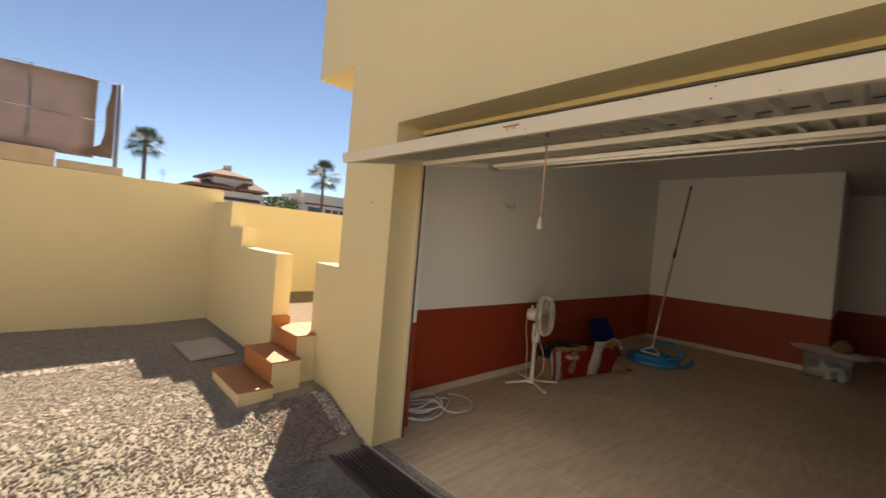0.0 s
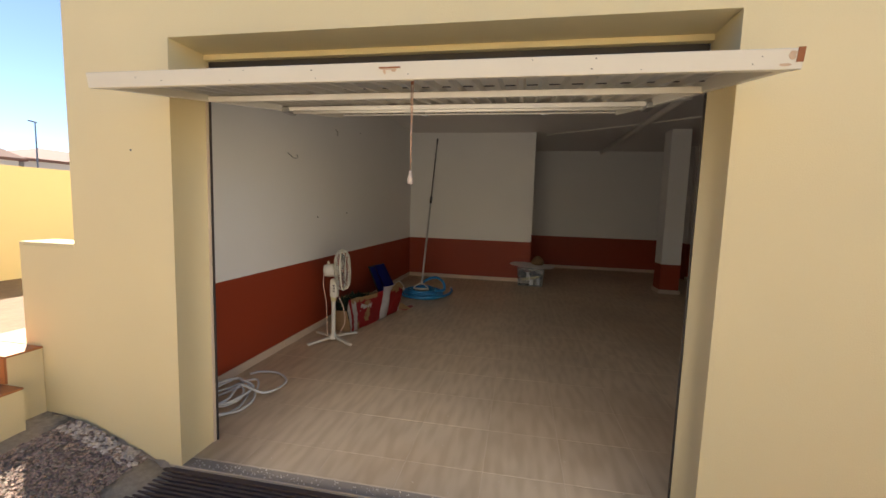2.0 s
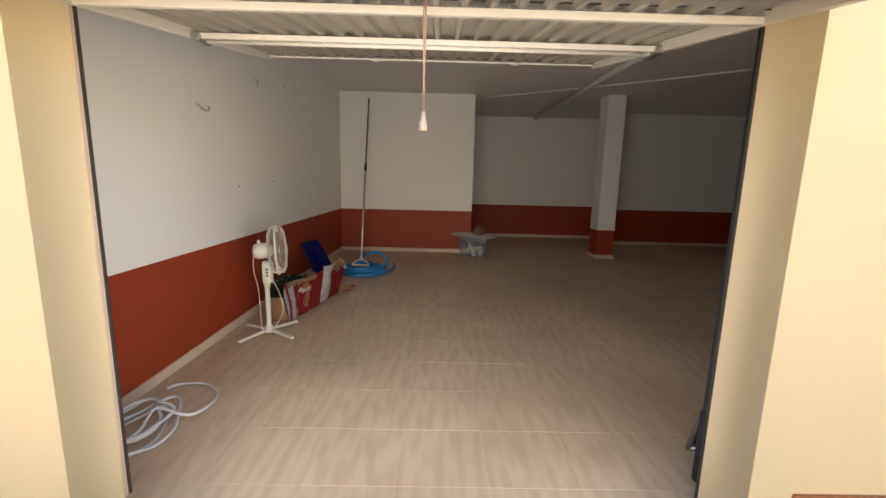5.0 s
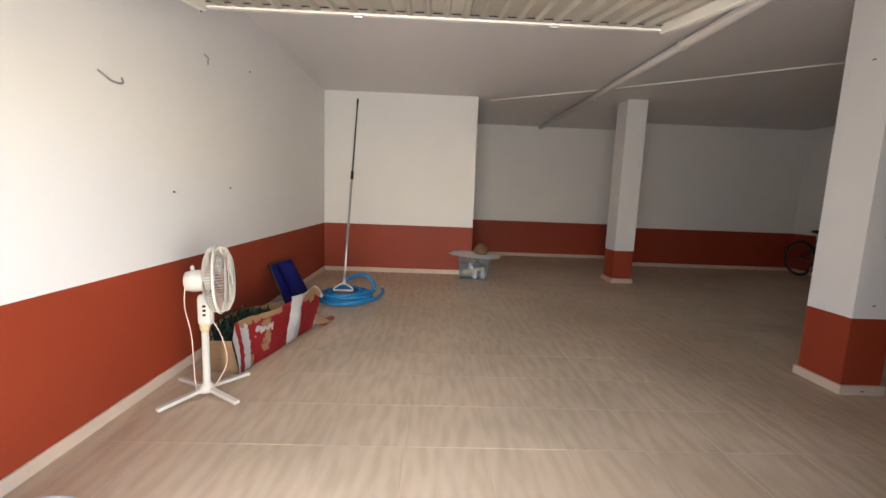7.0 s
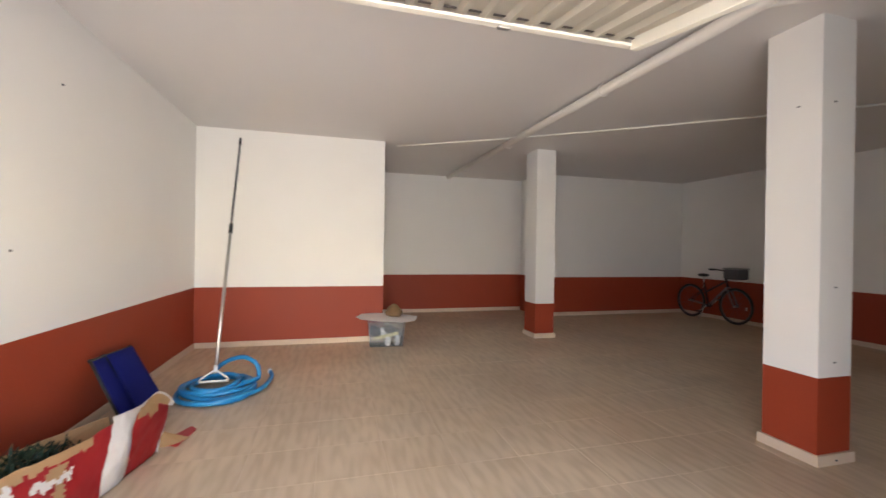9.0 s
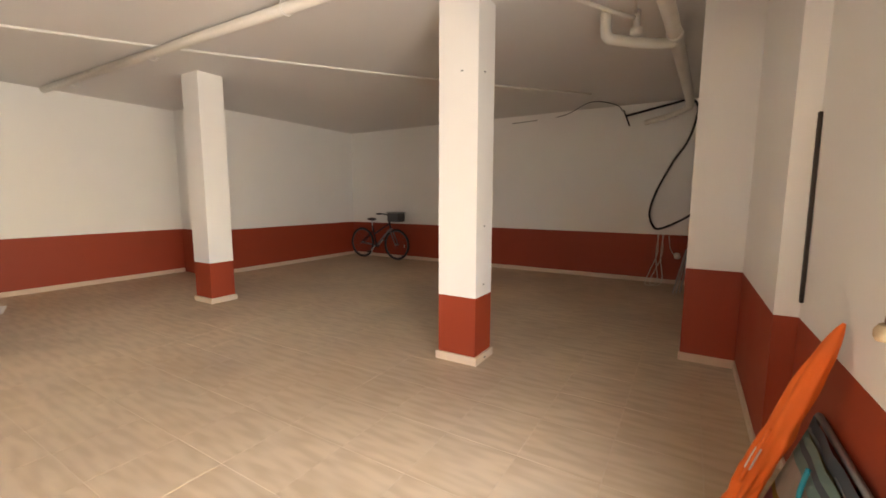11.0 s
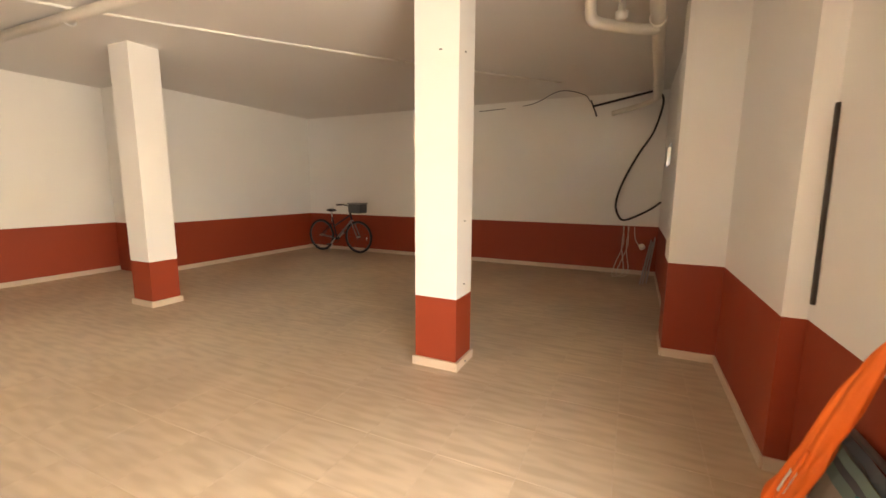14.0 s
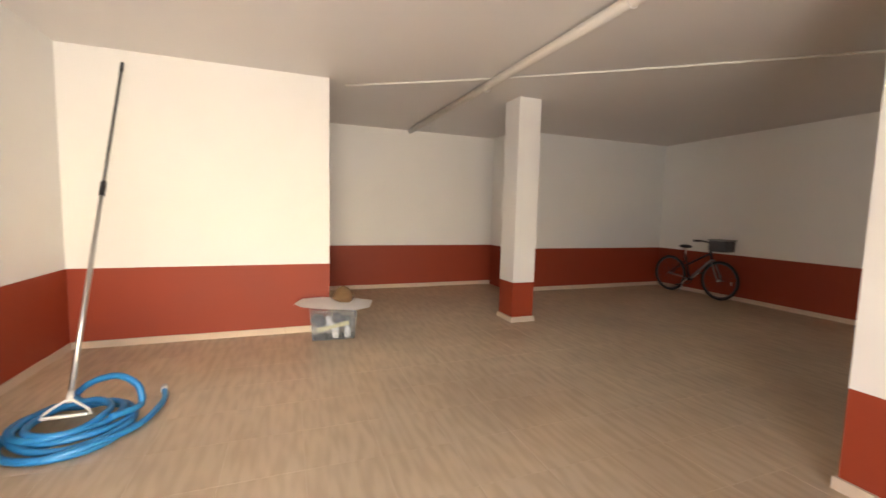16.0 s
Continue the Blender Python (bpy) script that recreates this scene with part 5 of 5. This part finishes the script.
# hooks and fixings on the left wall
hook = run("wall_wire", smooth_line([(3.69, 2.945, 1.905), (3.70, 2.915, 1.88), (3.755, 2.915, 1.862), (3.835, 2.92, 1.872), (3.85, 2.935, 1.905)], 4), 0.005, STEEL, "bent wire hook fixed to the wall", "hook")
run("wall_bracket", [(4.73, 2.945, 2.32), (4.73, 2.91, 2.29), (4.73, 2.915, 2.24)], 0.006, STEEL, "small bracket on the wall", "hook")
for p in ((4.28, 1.275), (5.07, 1.315), (5.51, 2.41), (4.70, 2.61)):
    bm = B()
    lathe(bm, [(0.007, 0), (0.007, 0.006), (0.002, 0.012)], pose(p[0], LEFT, p[1], 90), 8)
    tagged(part("wall_plug", bm, BASKET), "small grey fixing plug in the white wall", "fixing", "wall plugs")
for x, y, rx, rz, z in ((4.138, -1.95, 0, 1, 2.36), (4.28, -1.833, 1, 0, 2.36), (4.138, -1.98, 0, 1, 1.15), (4.138, -1.98, 0, 1, 0.66), (4.118, -1.98, 0, 1, 0.03)):
    bm = B()
    obox(bm, pose(x, y, z), 0.006 if rz else 0.02, 0.02 if rz else 0.006, 0.008)
    tagged(part("wall_plug", bm, BASKET), "small grey fixing plug in the column", "fixing", "wall plugs")
bm = B()
lathe(bm, [(0.005, 0), (0.005, 0.003)], pose(FX, 2.66, 1.66, 0, -90), 8)
tagged(part("wall_plug", bm, BASKET), "small dark hole plug in the yellow wall", "fixing", "wall plugs")

# ---- yard details ----
bm = B()
obox(bm, pose(1.28, 4.48, 0.232, 2, -3, 4), 0.36, 0.52, 0.03, 0, 0.006)
tagged(part("paving_slab", bm, SLAB), "loose beige paving slab lying on the gravel", "slab")

random.seed(21)
def stones(name, n, xr, yr, size, label, mat):
    verts, faces = [], []
    for _ in range(n):
        x, y = random.uniform(*xr), random.uniform(*yr)
        if x > 1.5 and y < 2.61 or (1.12 < x < 1.8 and 3.08 < y < 3.80) or x > 1.61 and y > 3.75 or x > 1.78 or 1.08 < x < 1.48 and 4.2 < y < 4.76:
            continue
        r = random.uniform(*size)
        z = ground_height(x, y) + r * 0.4 + (0.012 if x > 1.25 and 2.5 < y < 3.1 else 0)
        a = random.uniform(0, 6.3)
        ca, sa, k = math.cos(a), math.sin(a), len(verts)
        ex, ey, ez = r * random.uniform(0.8, 1.4), r * random.uniform(0.6, 1.0), r * random.uniform(0.45, 0.8)
        for px, py, pz in ((1, 0, 0.1), (0.2, 1, -0.1), (-1, 0.1, 0.1), (-0.1, -1, 0), (0.15, 0.1, 1), (0.45, -0.5, 0.75), (-0.5, 0.4, 0.7)):
            px, py, pz = px * ex, py * ey, pz * ez
            verts.append((x + px * ca - py * sa, y + px * sa + py * ca, z + pz))
        faces += [tuple(k + i for i in f) for f in ((0, 1, 4), (1, 2, 6), (1, 6, 4), (2, 3, 6), (6, 3, 4), (3, 5, 4), (3, 0, 5), (0, 4, 5))]
    me = bpy.data.meshes.new(name)
    me.from_pydata(verts, [], faces)
    me.materials.append(mat)
    tagged(new(name, me), label, "gravel", kind="stuff")


def island(mat, amount):
    t = mat.node_tree
    b = t.nodes["Principled BSDF"]
    src = b.inputs["Base Color"].links[0].from_socket
    geo = t.nodes.new("ShaderNodeNewGeometry")
    mr = t.nodes.new("ShaderNodeMapRange")
    mr.inputs["To Min"].default_value, mr.inputs["To Max"].default_value = 1 - amount, 1 + amount * 0.7
    hsv = t.nodes.new("ShaderNodeHueSaturation")
    t.links.new(geo.outputs["Random Per Island"], mr.inputs["Value"])
    t.links.new(mr.outputs["Result"], hsv.inputs["Value"])
    t.links.new(src, hsv.inputs["Color"])
    t.links.new(hsv.outputs["Color"], b.inputs["Base Color"])
    return mat


island(STONE, 0.32)
RUBBLE = island(material("broken_earth", (0.40, 0.29, 0.235), 0.95, spread=0.25, scale=20, bump=0.5), 0.4)
stones("gravel", 52000, (-1.6, 1.78), (1.2, 4.4), (0.004, 0.0115), "pale crushed stone gravel over the yard", STONE)
stones("scattered_gravel", 20000, (-5.5, 1.3), (-4.5, 5.7), (0.007, 0.015), "pale crushed stone gravel over the yard", STONE)
stones("fine_gravel", 14000, (-1.6, 1.78), (3.6, 5.8), (0.005, 0.011), "fine dull gravel along the walls", STONE)
stones("rubble", 4200, (1.30, 1.79), (2.50, 3.16), (0.003, 0.012), "broken earth and rubble at the foot of the house", RUBBLE)
bm = B()
g = [[bm.verts.new((1.74 + 0.06 * i + random.uniform(-0.02, 0.02), 2.42 + 0.055 * j, -0.02 + 0.15 * min(1, j / 9) - 0.08 * (1 - i) + random.uniform(-0.015, 0.02))) for j in range(11)] for i in range(2)]
for j in range(10):
    bm.faces.new((g[0][j], g[1][j], g[1][j + 1], g[0][j + 1]))
bmesh.ops.solidify(bm, geom=bm.faces[:], thickness=0.06)
structure("broken_plinth", bm, SLAB, "crumbling concrete at the foot of the house wall", "plinth")

MORTAR = island(material("pale_mortar", (0.62, 0.54, 0.46), 0.95, spread=0.2, scale=30, bump=0.5), 0.3)
random.seed(31)
stones("crumbled_mortar", 420, (1.68, 1.79), (2.62, 3.30), (0.006, 0.02), "pale crumbled mortar along the wall foot", MORTAR)
# crumbs and grit along the threshold and on the floor just inside
verts, faces = [], []
for _ in range(240):
    inside = random.random() < 0.3
    x = 1.89 + abs(random.gauss(0, 0.9)) if inside else 1.80 + random.uniform(0, 0.07)
    y = random.uniform(0.0, 2.35) if inside else 2.38 - abs(random.gauss(0, 0.8))
    if not -0.05 < y < 2.38 or x > 4.5:
        continue
    r, k = random.uniform(0.002, 0.0045 if inside else 0.008), len(verts)
    verts += [(x + r * px, y + r * py, 0.0012 + r * pz) for px, py, pz in ((1, 0, 0), (-0.3, 0.9, 0), (-0.6, -0.8, 0), (0.1, 0.1, 0.9))]
    faces += [(k, k + 1, k + 3), (k + 1, k + 2, k + 3), (k + 2, k, k + 3), (k, k + 2, k + 1)]
me = bpy.data.meshes.new("grit")
me.from_pydata(verts, [], faces)
me.materials.append(MORTAR)
tagged(new("grit", me), "pale grit and crumbs along the threshold", "grit", kind="stuff")

# ---- beyond the walls ----
BLOCK = material("old_concrete_block", (0.44, 0.34, 0.25), 0.95, spread=0.25, scale=3, bump=0.6, grain=30, stain=0.5, stain_color=(0.22, 0.17, 0.13))
NET = material("shade_net", (0.30, 0.25, 0.26), 0.9, spread=0.25, scale=3, bump=0.3, grain=60)
NETDARK = material("dark_net", (0.13, 0.09, 0.07), 0.9, spread=0.5, scale=5)
POST = material("blue_grey_post", (0.16, 0.19, 0.24), 0.6, spread=0.1)
bm = B()
box(bm, -12, 1.18, 10.0, 10.25, -0.2, 2.16)
structure("neighbour_wall", bm, BLOCK, "rough old concrete block wall of the next plot", "wall")
NW = bpy.data.objects["neighbour_wall"]
random.seed(9)
for k in range(14):
    bm = B()
    x = -12 + 0.94 * k
    box(bm, x, x + 0.92, 9.985, 10.22, 2.165, 2.42 + random.uniform(-0.04, 0.06) - (0.12 if k == 13 else 0), 0, 0.02)
    part("block", bm, BLOCK, NW)
fence = thing("net_fence", (-3, 10.1, 2.4), "sagging brown shade net on steel posts above the block wall", "fence")
for x in (1.02, -0.15, -2.4, -4.6, -6.8, -9.0):
    bm = B()
    sweep(bm, [(x, 10.12, 2.3), (x, 10.12, 3.86)], 0.035 if x > 0.5 else 0.018, 8)
    part("post", bm, POST, fence)
bm = B()
g = [[bm.verts.new((-11 + 0.3 * i, 10.10 + 0.03 * math.sin(i * 1.7 + j), 2.42 + (1.40 + 0.03 * math.cos(i * 0.8)) * j / 6)) for j in range(7)] for i in range(40)]
for i in range(39):
    for j in range(6):
        bm.faces.new((g[i][j], g[i + 1][j], g[i + 1][j + 1], g[i][j + 1])).smooth = True
bmesh.ops.solidify(bm, geom=bm.faces[:], thickness=0.01)
part("net", bm, NET, fence)
bm = B()
box(bm, 0.80, 0.965, 9.99, 10.005, 2.45, 3.80)
bmesh.ops.subdivide_edges(bm, edges=[e for e in bm.edges if abs(e.verts[0].co.z - e.verts[1].co.z) > 1], cuts=5)
for v in bm.verts:
    if v.co.x < 0.85:
        v.co.x += 0.08 * (v.co.z - 2.7) / 1.1 + 0.02 * math.sin(v.co.z * 9) - (0.30 if v.co.z < 2.5 else 0)
part("torn_net", bm, NETDARK, fence, "darker torn edge of the net")
for z in (3.83, 3.1):
    bm = B()
    sweep(bm, [(-11, 10.08, z), (1.02, 10.08, z)], 0.006, 5)
    part("wire", bm, POST, fence)

HOUSE = material("white_house_render", (0.62, 0.58, 0.55), 0.85, spread=0.06, scale=0.7)
ROOF = material("terracotta_roof", (0.22, 0.11, 0.08), 0.85, spread=0.2, scale=3, bump=0.5, grain=12)
HGLASS = material("dark_window_glass", (0.05, 0.07, 0.09), 0.15, spread=0.1)
AWN = material("dark_shade_band", (0.06, 0.05, 0.05), 0.8)
LEAF = material("palm_leaf", (0.06, 0.095, 0.03), 0.6, spread=0.35, scale=4)
TRUNK = material("palm_trunk", (0.16, 0.12, 0.09), 0.95, spread=0.3, scale=6, bump=0.6, grain=20)
BUSH = material("bush_leaf", (0.075, 0.14, 0.03), 0.7, spread=0.4, scale=5)


def hip_roof(bm, x0, x1, y0, y1, z, h, over=0.4, thick=0.18):
    x0, x1, y0, y1 = x0 - over, x1 + over, y0 - over, y1 + over
    ins = min(x1 - x0, y1 - y0) / 2
    box(bm, x0, x1, y0, y1, z - thick, z)
    lo = [bm.verts.new(p) for p in ((x0, y0, z), (x1, y0, z), (x1, y1, z), (x0, y1, z))]
    hi = [bm.verts.new(p) for p in ((x0 + ins, (y0 + y1) / 2, z + h), (x1 - ins + 0.01, (y0 + y1) / 2, z + h))]
    bm.faces.new((lo[0], lo[1], hi[1], hi[0]))
    bm.faces.new((lo[1], lo[2], hi[1]))
    bm.faces.new((lo[2], lo[3], hi[0], hi[1]))
    bm.faces.new((lo[3], lo[0], hi[0]))


def far_window(house, x0, x1, y, z0, z1):
    bm = B()
    box(bm, x0, x1, y - 0.04, y + 0.02, z0, z1)
    w = part("window", bm, HOUSE, house)
    n = max(1, round((x1 - x0) / 0.9))
    for k in range(n):
        bm = B()
        a = x0 + (x1 - x0) * k / n + 0.06
        box(bm, a, x0 + (x1 - x0) * (k + 1) / n - 0.06, y - 0.06, y - 0.03, z0 + 0.08, z1 - 0.08)
        part("pane", bm, HGLASS, w)


h1 = thing("house", (10, 37, -0.2), "far white house with stepped terracotta roofs", "house", "far houses")
bm = B()
box(bm, 7.9, 12.9, 35, 40, -0.3, 4.05)
box(bm, 9.2, 12.2, 35.5, 39.5, 4.05, 5.2)
part("wall", bm, HOUSE, h1)
bm = B()
hip_roof(bm, 9.2, 11.4, 35.5, 39.0, 5.25, 0.75, 0.5)
rf = part("roof", bm, ROOF, h1)
bm = B()
hip_roof(bm, 7.9, 10.2, 35, 38.5, 4.35, 0.6)
part("roof", bm, ROOF, h1)
bm = B()
hip_roof(bm, 11.2, 12.7, 34.9, 37.5, 4.35, 0.9)
part("roof", bm, ROOF, h1)
bm = B()
box(bm, 10.4, 10.9, 37, 37.5, 5.5, 6.25)
part("chimney", bm, HOUSE, rf)
bm = B()
box(bm, 9.0, 12.6, 34.9, 35.0, 3.35, 3.6)
part("awning", bm, AWN, h1)

h2 = thing("house", (20, 38, -0.2), "long low white house with a terracotta corner turret", "house", "far houses")
bm = B()
box(bm, 15.9, 23.0, 36.2, 42, -0.3, 4.55)
box(bm, 17.2, 22.2, 36.8, 42, 4.55, 5.05)
part("wall", bm, HOUSE, h2)
bm = B()
box(bm, 17.0, 22.2, 36.1, 36.2, 3.95, 4.08)
part("awning", bm, AWN, h2)
bm = B()
hip_roof(bm, 21.4, 23.2, 35.2, 37, 3.95, 0.75, 0.25)
part("roof", bm, ROOF, h2)
bm = B()
box(bm, 21.5, 23.1, 35.3, 36.9, -0.3, 3.8)
part("turret", bm, HOUSE, h2)
far_window(h2, 17.3, 18.6, 36.2, 2.6, 3.8)
far_window(h2, 19.0, 21.3, 36.2, 2.6, 3.75)
for x in (16.4, 21.3):
    bm = B()
    box(bm, x, x + 0.35, 36.4, 36.8, 4.55, 5.2)
    part("chimney", bm, HOUSE, h2)
h3 = thing("house", (26, 38, -0.2), "far house corner with a terracotta hip roof", "house", "far houses")
bm = B()
box(bm, 23.9, 32, 36, 42, -0.3, 4.0)
part("wall", bm, HOUSE, h3)
bm = B()
hip_roof(bm, 23.9, 32, 36, 42, 4.1, 1.1)
part("roof", bm, ROOF, h3)
h4 = thing("house", (6, 40, -0.2), "low far house behind the wall", "house", "far houses")
bm = B()
box(bm, 0.5, 7.0, 38, 44, -0.3, 3.9)
part("wall", bm, HOUSE, h4)
bm = B()
hip_roof(bm, 0.5, 7.0, 38, 44, 4.0, 0.25, 0.3)
part("roof", bm, ROOF, h4)

lamp = thing("street_lamp", (23.7, 34.5, -0.2), "tall thin grey street lamp beyond the wall", "lamp")
bm = B()
sweep(bm, [(23.7, 34.5, -0.2), (23.7, 34.5, 6.5)], [0.07, 0.04], 8)
part("post", bm, POST, lamp)
bm = B()
obox(bm, pose(23.55, 34.5, 6.55, 0, 5), 0.5, 0.14, 0.08, 0, 0.02)
part("head", bm, POST, lamp)
for x, y, z in ((5.9, 35, 4.1), (22.0, 36.5, 5.05)):
    bm = B()
    sweep(bm, [(x, y, z - 0.4), (x, y, z + 0.9)], 0.02, 5)
    for k in range(4):
        sweep(bm, [(x - 0.3, y, z + 0.4 + 0.12 * k), (x + 0.3, y, z + 0.45 + 0.12 * k)], 0.012, 4)
    tagged(part("roof_aerial", bm, POST), "thin television aerial on a roof", "aerial", "aerials")


def make_palm(x, y, top, crown, seed):
    random.seed(seed)
    p = thing("palm_tree", (x, y, -0.2), "tall fan palm with a ragged green crown", "tree", "palms")
    bm = B()
    pts = smooth_line([(x + 0.15, y, -0.3), (x + 0.05, y, top * 0.4), (x, y, top - 0.3)], 8)
    sweep(bm, pts, [0.16 - 0.05 * i / (len(pts) - 1) + 0.012 * (i % 2) for i in range(len(pts))], 9)
    part("trunk", bm, TRUNK, p)
    bm = B()
    c = Vector((x, y, top - 0.2))
    for k in range(64):
        el = radians(random.uniform(-50, 85))
        az = random.uniform(0, 2 * math.pi)
        d = Vector((math.cos(az) * math.cos(el), math.sin(az) * math.cos(el), math.sin(el)))
        L = crown * random.uniform(0.55, 0.72)
        stem_end = c + d * L * 0.62 + Vector((0, 0, -0.05 * L))
        sweep(bm, [c, c + d * L * 0.35 + Vector((0, 0, 0.04)), stem_end], [0.02, 0.014, 0.01], 4, cap=False)
        side = d.cross(Vector((0, 0, 1)))
        side = side.normalized() if side.length > 0.1 else Vector((1, 0, 0))
        up = side.cross(d).normalized()
        for j in range(11):
            a = radians(-75 + 15 * j)
            w = (d * math.cos(a) + side * math.sin(a)).normalized()
            ln = crown * 0.42 * (1 - 0.25 * abs(j - 5) / 5)
            mid, tip = stem_end + w * ln * 0.6 + up * 0.02, stem_end + w * ln + Vector((0, 0, -0.22 * ln))
            s = w.cross(up).normalized() * 0.028
            bm.faces.new([bm.verts.new(q) for q in (stem_end, mid - s, tip, mid + s)])
    part("crown", bm, LEAF, p, fix=False)


make_palm(4.75, 35, 6.75, 1.75, 1)
make_palm(18.05, 35, 6.75, 2.35, 2)
random.seed(31)
bm = B()
for k in range(900):
    x = random.uniform(12.9, 15.9)
    h = 4.15 + 0.25 * noise.noise(Vector((x * 1.3, 0, 0))) - 0.35 * abs(x - 14.5) ** 2 * 0.3
    p = Vector((x, 35 + random.uniform(-0.5, 0.5), random.uniform(2.6, h)))
    d = Vector((random.uniform(-1, 1), random.uniform(-1, 1), random.uniform(-0.2, 1))).normalized() * 0.2
    s = d.cross(Vector((random.uniform(-1, 1), 1, 0.3))).normalized() * 0.06
    bm.faces.new([bm.verts.new(q) for q in (p, p + d * 0.5 - s, p + d, p + d * 0.5 + s)])
bush = thing("garden_bush", (14.4, 35, -0.2), "bright green garden bush beyond the wall", "bush")
part("foliage", bm, BUSH, bush, fix=False)
bm = B()
for x in (13.4, 14.3, 15.2):
    sweep(bm, [(x, 35, -0.3), (x + 0.1, 35, 1.5), (x, 35, 3.2)], [0.08, 0.06, 0.03], 6)
part("stems", bm, TRUNK, bush)

# ---- floor tiles ----
random.seed(2)
PX, PY, X0, Y0 = 0.43, 0.43, 3.41, 0.415
def tile_mesh(name, sx, sy):
    bm = B()
    box(bm, 0, sx, 0, sy, -0.008, 0.0)
    top = [e for e in bm.edges if all(abs(v.co.z) < 1e-6 for v in e.verts)]
    bmesh.ops.bevel(bm, geom=top, offset=0.001, segments=1, affect="EDGES")
    me = bpy.data.meshes.new(name)
    bm.to_mesh(me)
    bm.free()
    me.materials.append(TILE)
    return me


def outline_at(x, y):
    """Whether the middle of a tile lies inside the room."""
    return not (x > NIB and y > 0.472) and not (x > BACK and y < -2.93)


GAP = 0.0021
whole = tile_mesh("tile", PX - GAP, PY - GAP)
cut = {}
verts, faces, count = [], [], 0
for i in range(-5, 18):
    for j in range(-18, 7):
        x0, x1 = max(X0 + i * PX, 1.885), min(X0 + (i + 1) * PX, BACK2)
        y0, y1 = max(Y0 + j * PY, RIGHT), min(Y0 + (j + 1) * PY, LEFT)
        if x1 - x0 < 0.02 or y1 - y0 < 0.02 or not outline_at((x0 + x1) / 2 - 0.1, (y0 + y1) / 2 - 0.1 if x0 > 8 else (y0 + y1) / 2):
            continue
        near = x0 < 6.6 and y0 > -4.5
        if near and count < 300:
            key = (round(x1 - x0, 3), round(y1 - y0, 3))
            if key not in cut:
                cut[key] = whole if abs(key[0] - PX) < 0.002 and abs(key[1] - PY) < 0.002 else tile_mesh("tile", key[0] - GAP, key[1] - GAP)
            ob = new("tile", cut[key])
            ob.location = (x0, y0, random.uniform(-0.0004, 0.0004))
            ob.parent = FLOOR
            count += 1
        else:
            k = len(verts)
            for z in (-0.008, 0.0):
                verts += [(x0, y0, z), (x1 - GAP, y0, z), (x1 - GAP, y1 - GAP, z), (x0, y1 - GAP, z)]
            faces += [tuple(k + q for q in f) for f in ((4, 5, 6, 7), (0, 1, 5, 4), (1, 2, 6, 5), (2, 3, 7, 6), (3, 0, 4, 7))]
me = bpy.data.meshes.new("far_tiles")
me.from_pydata(verts, [], faces)
me.materials.append(TILE)
far = new("far_tiles", me)
far.parent = FLOOR
far["kind"] = "stuff"
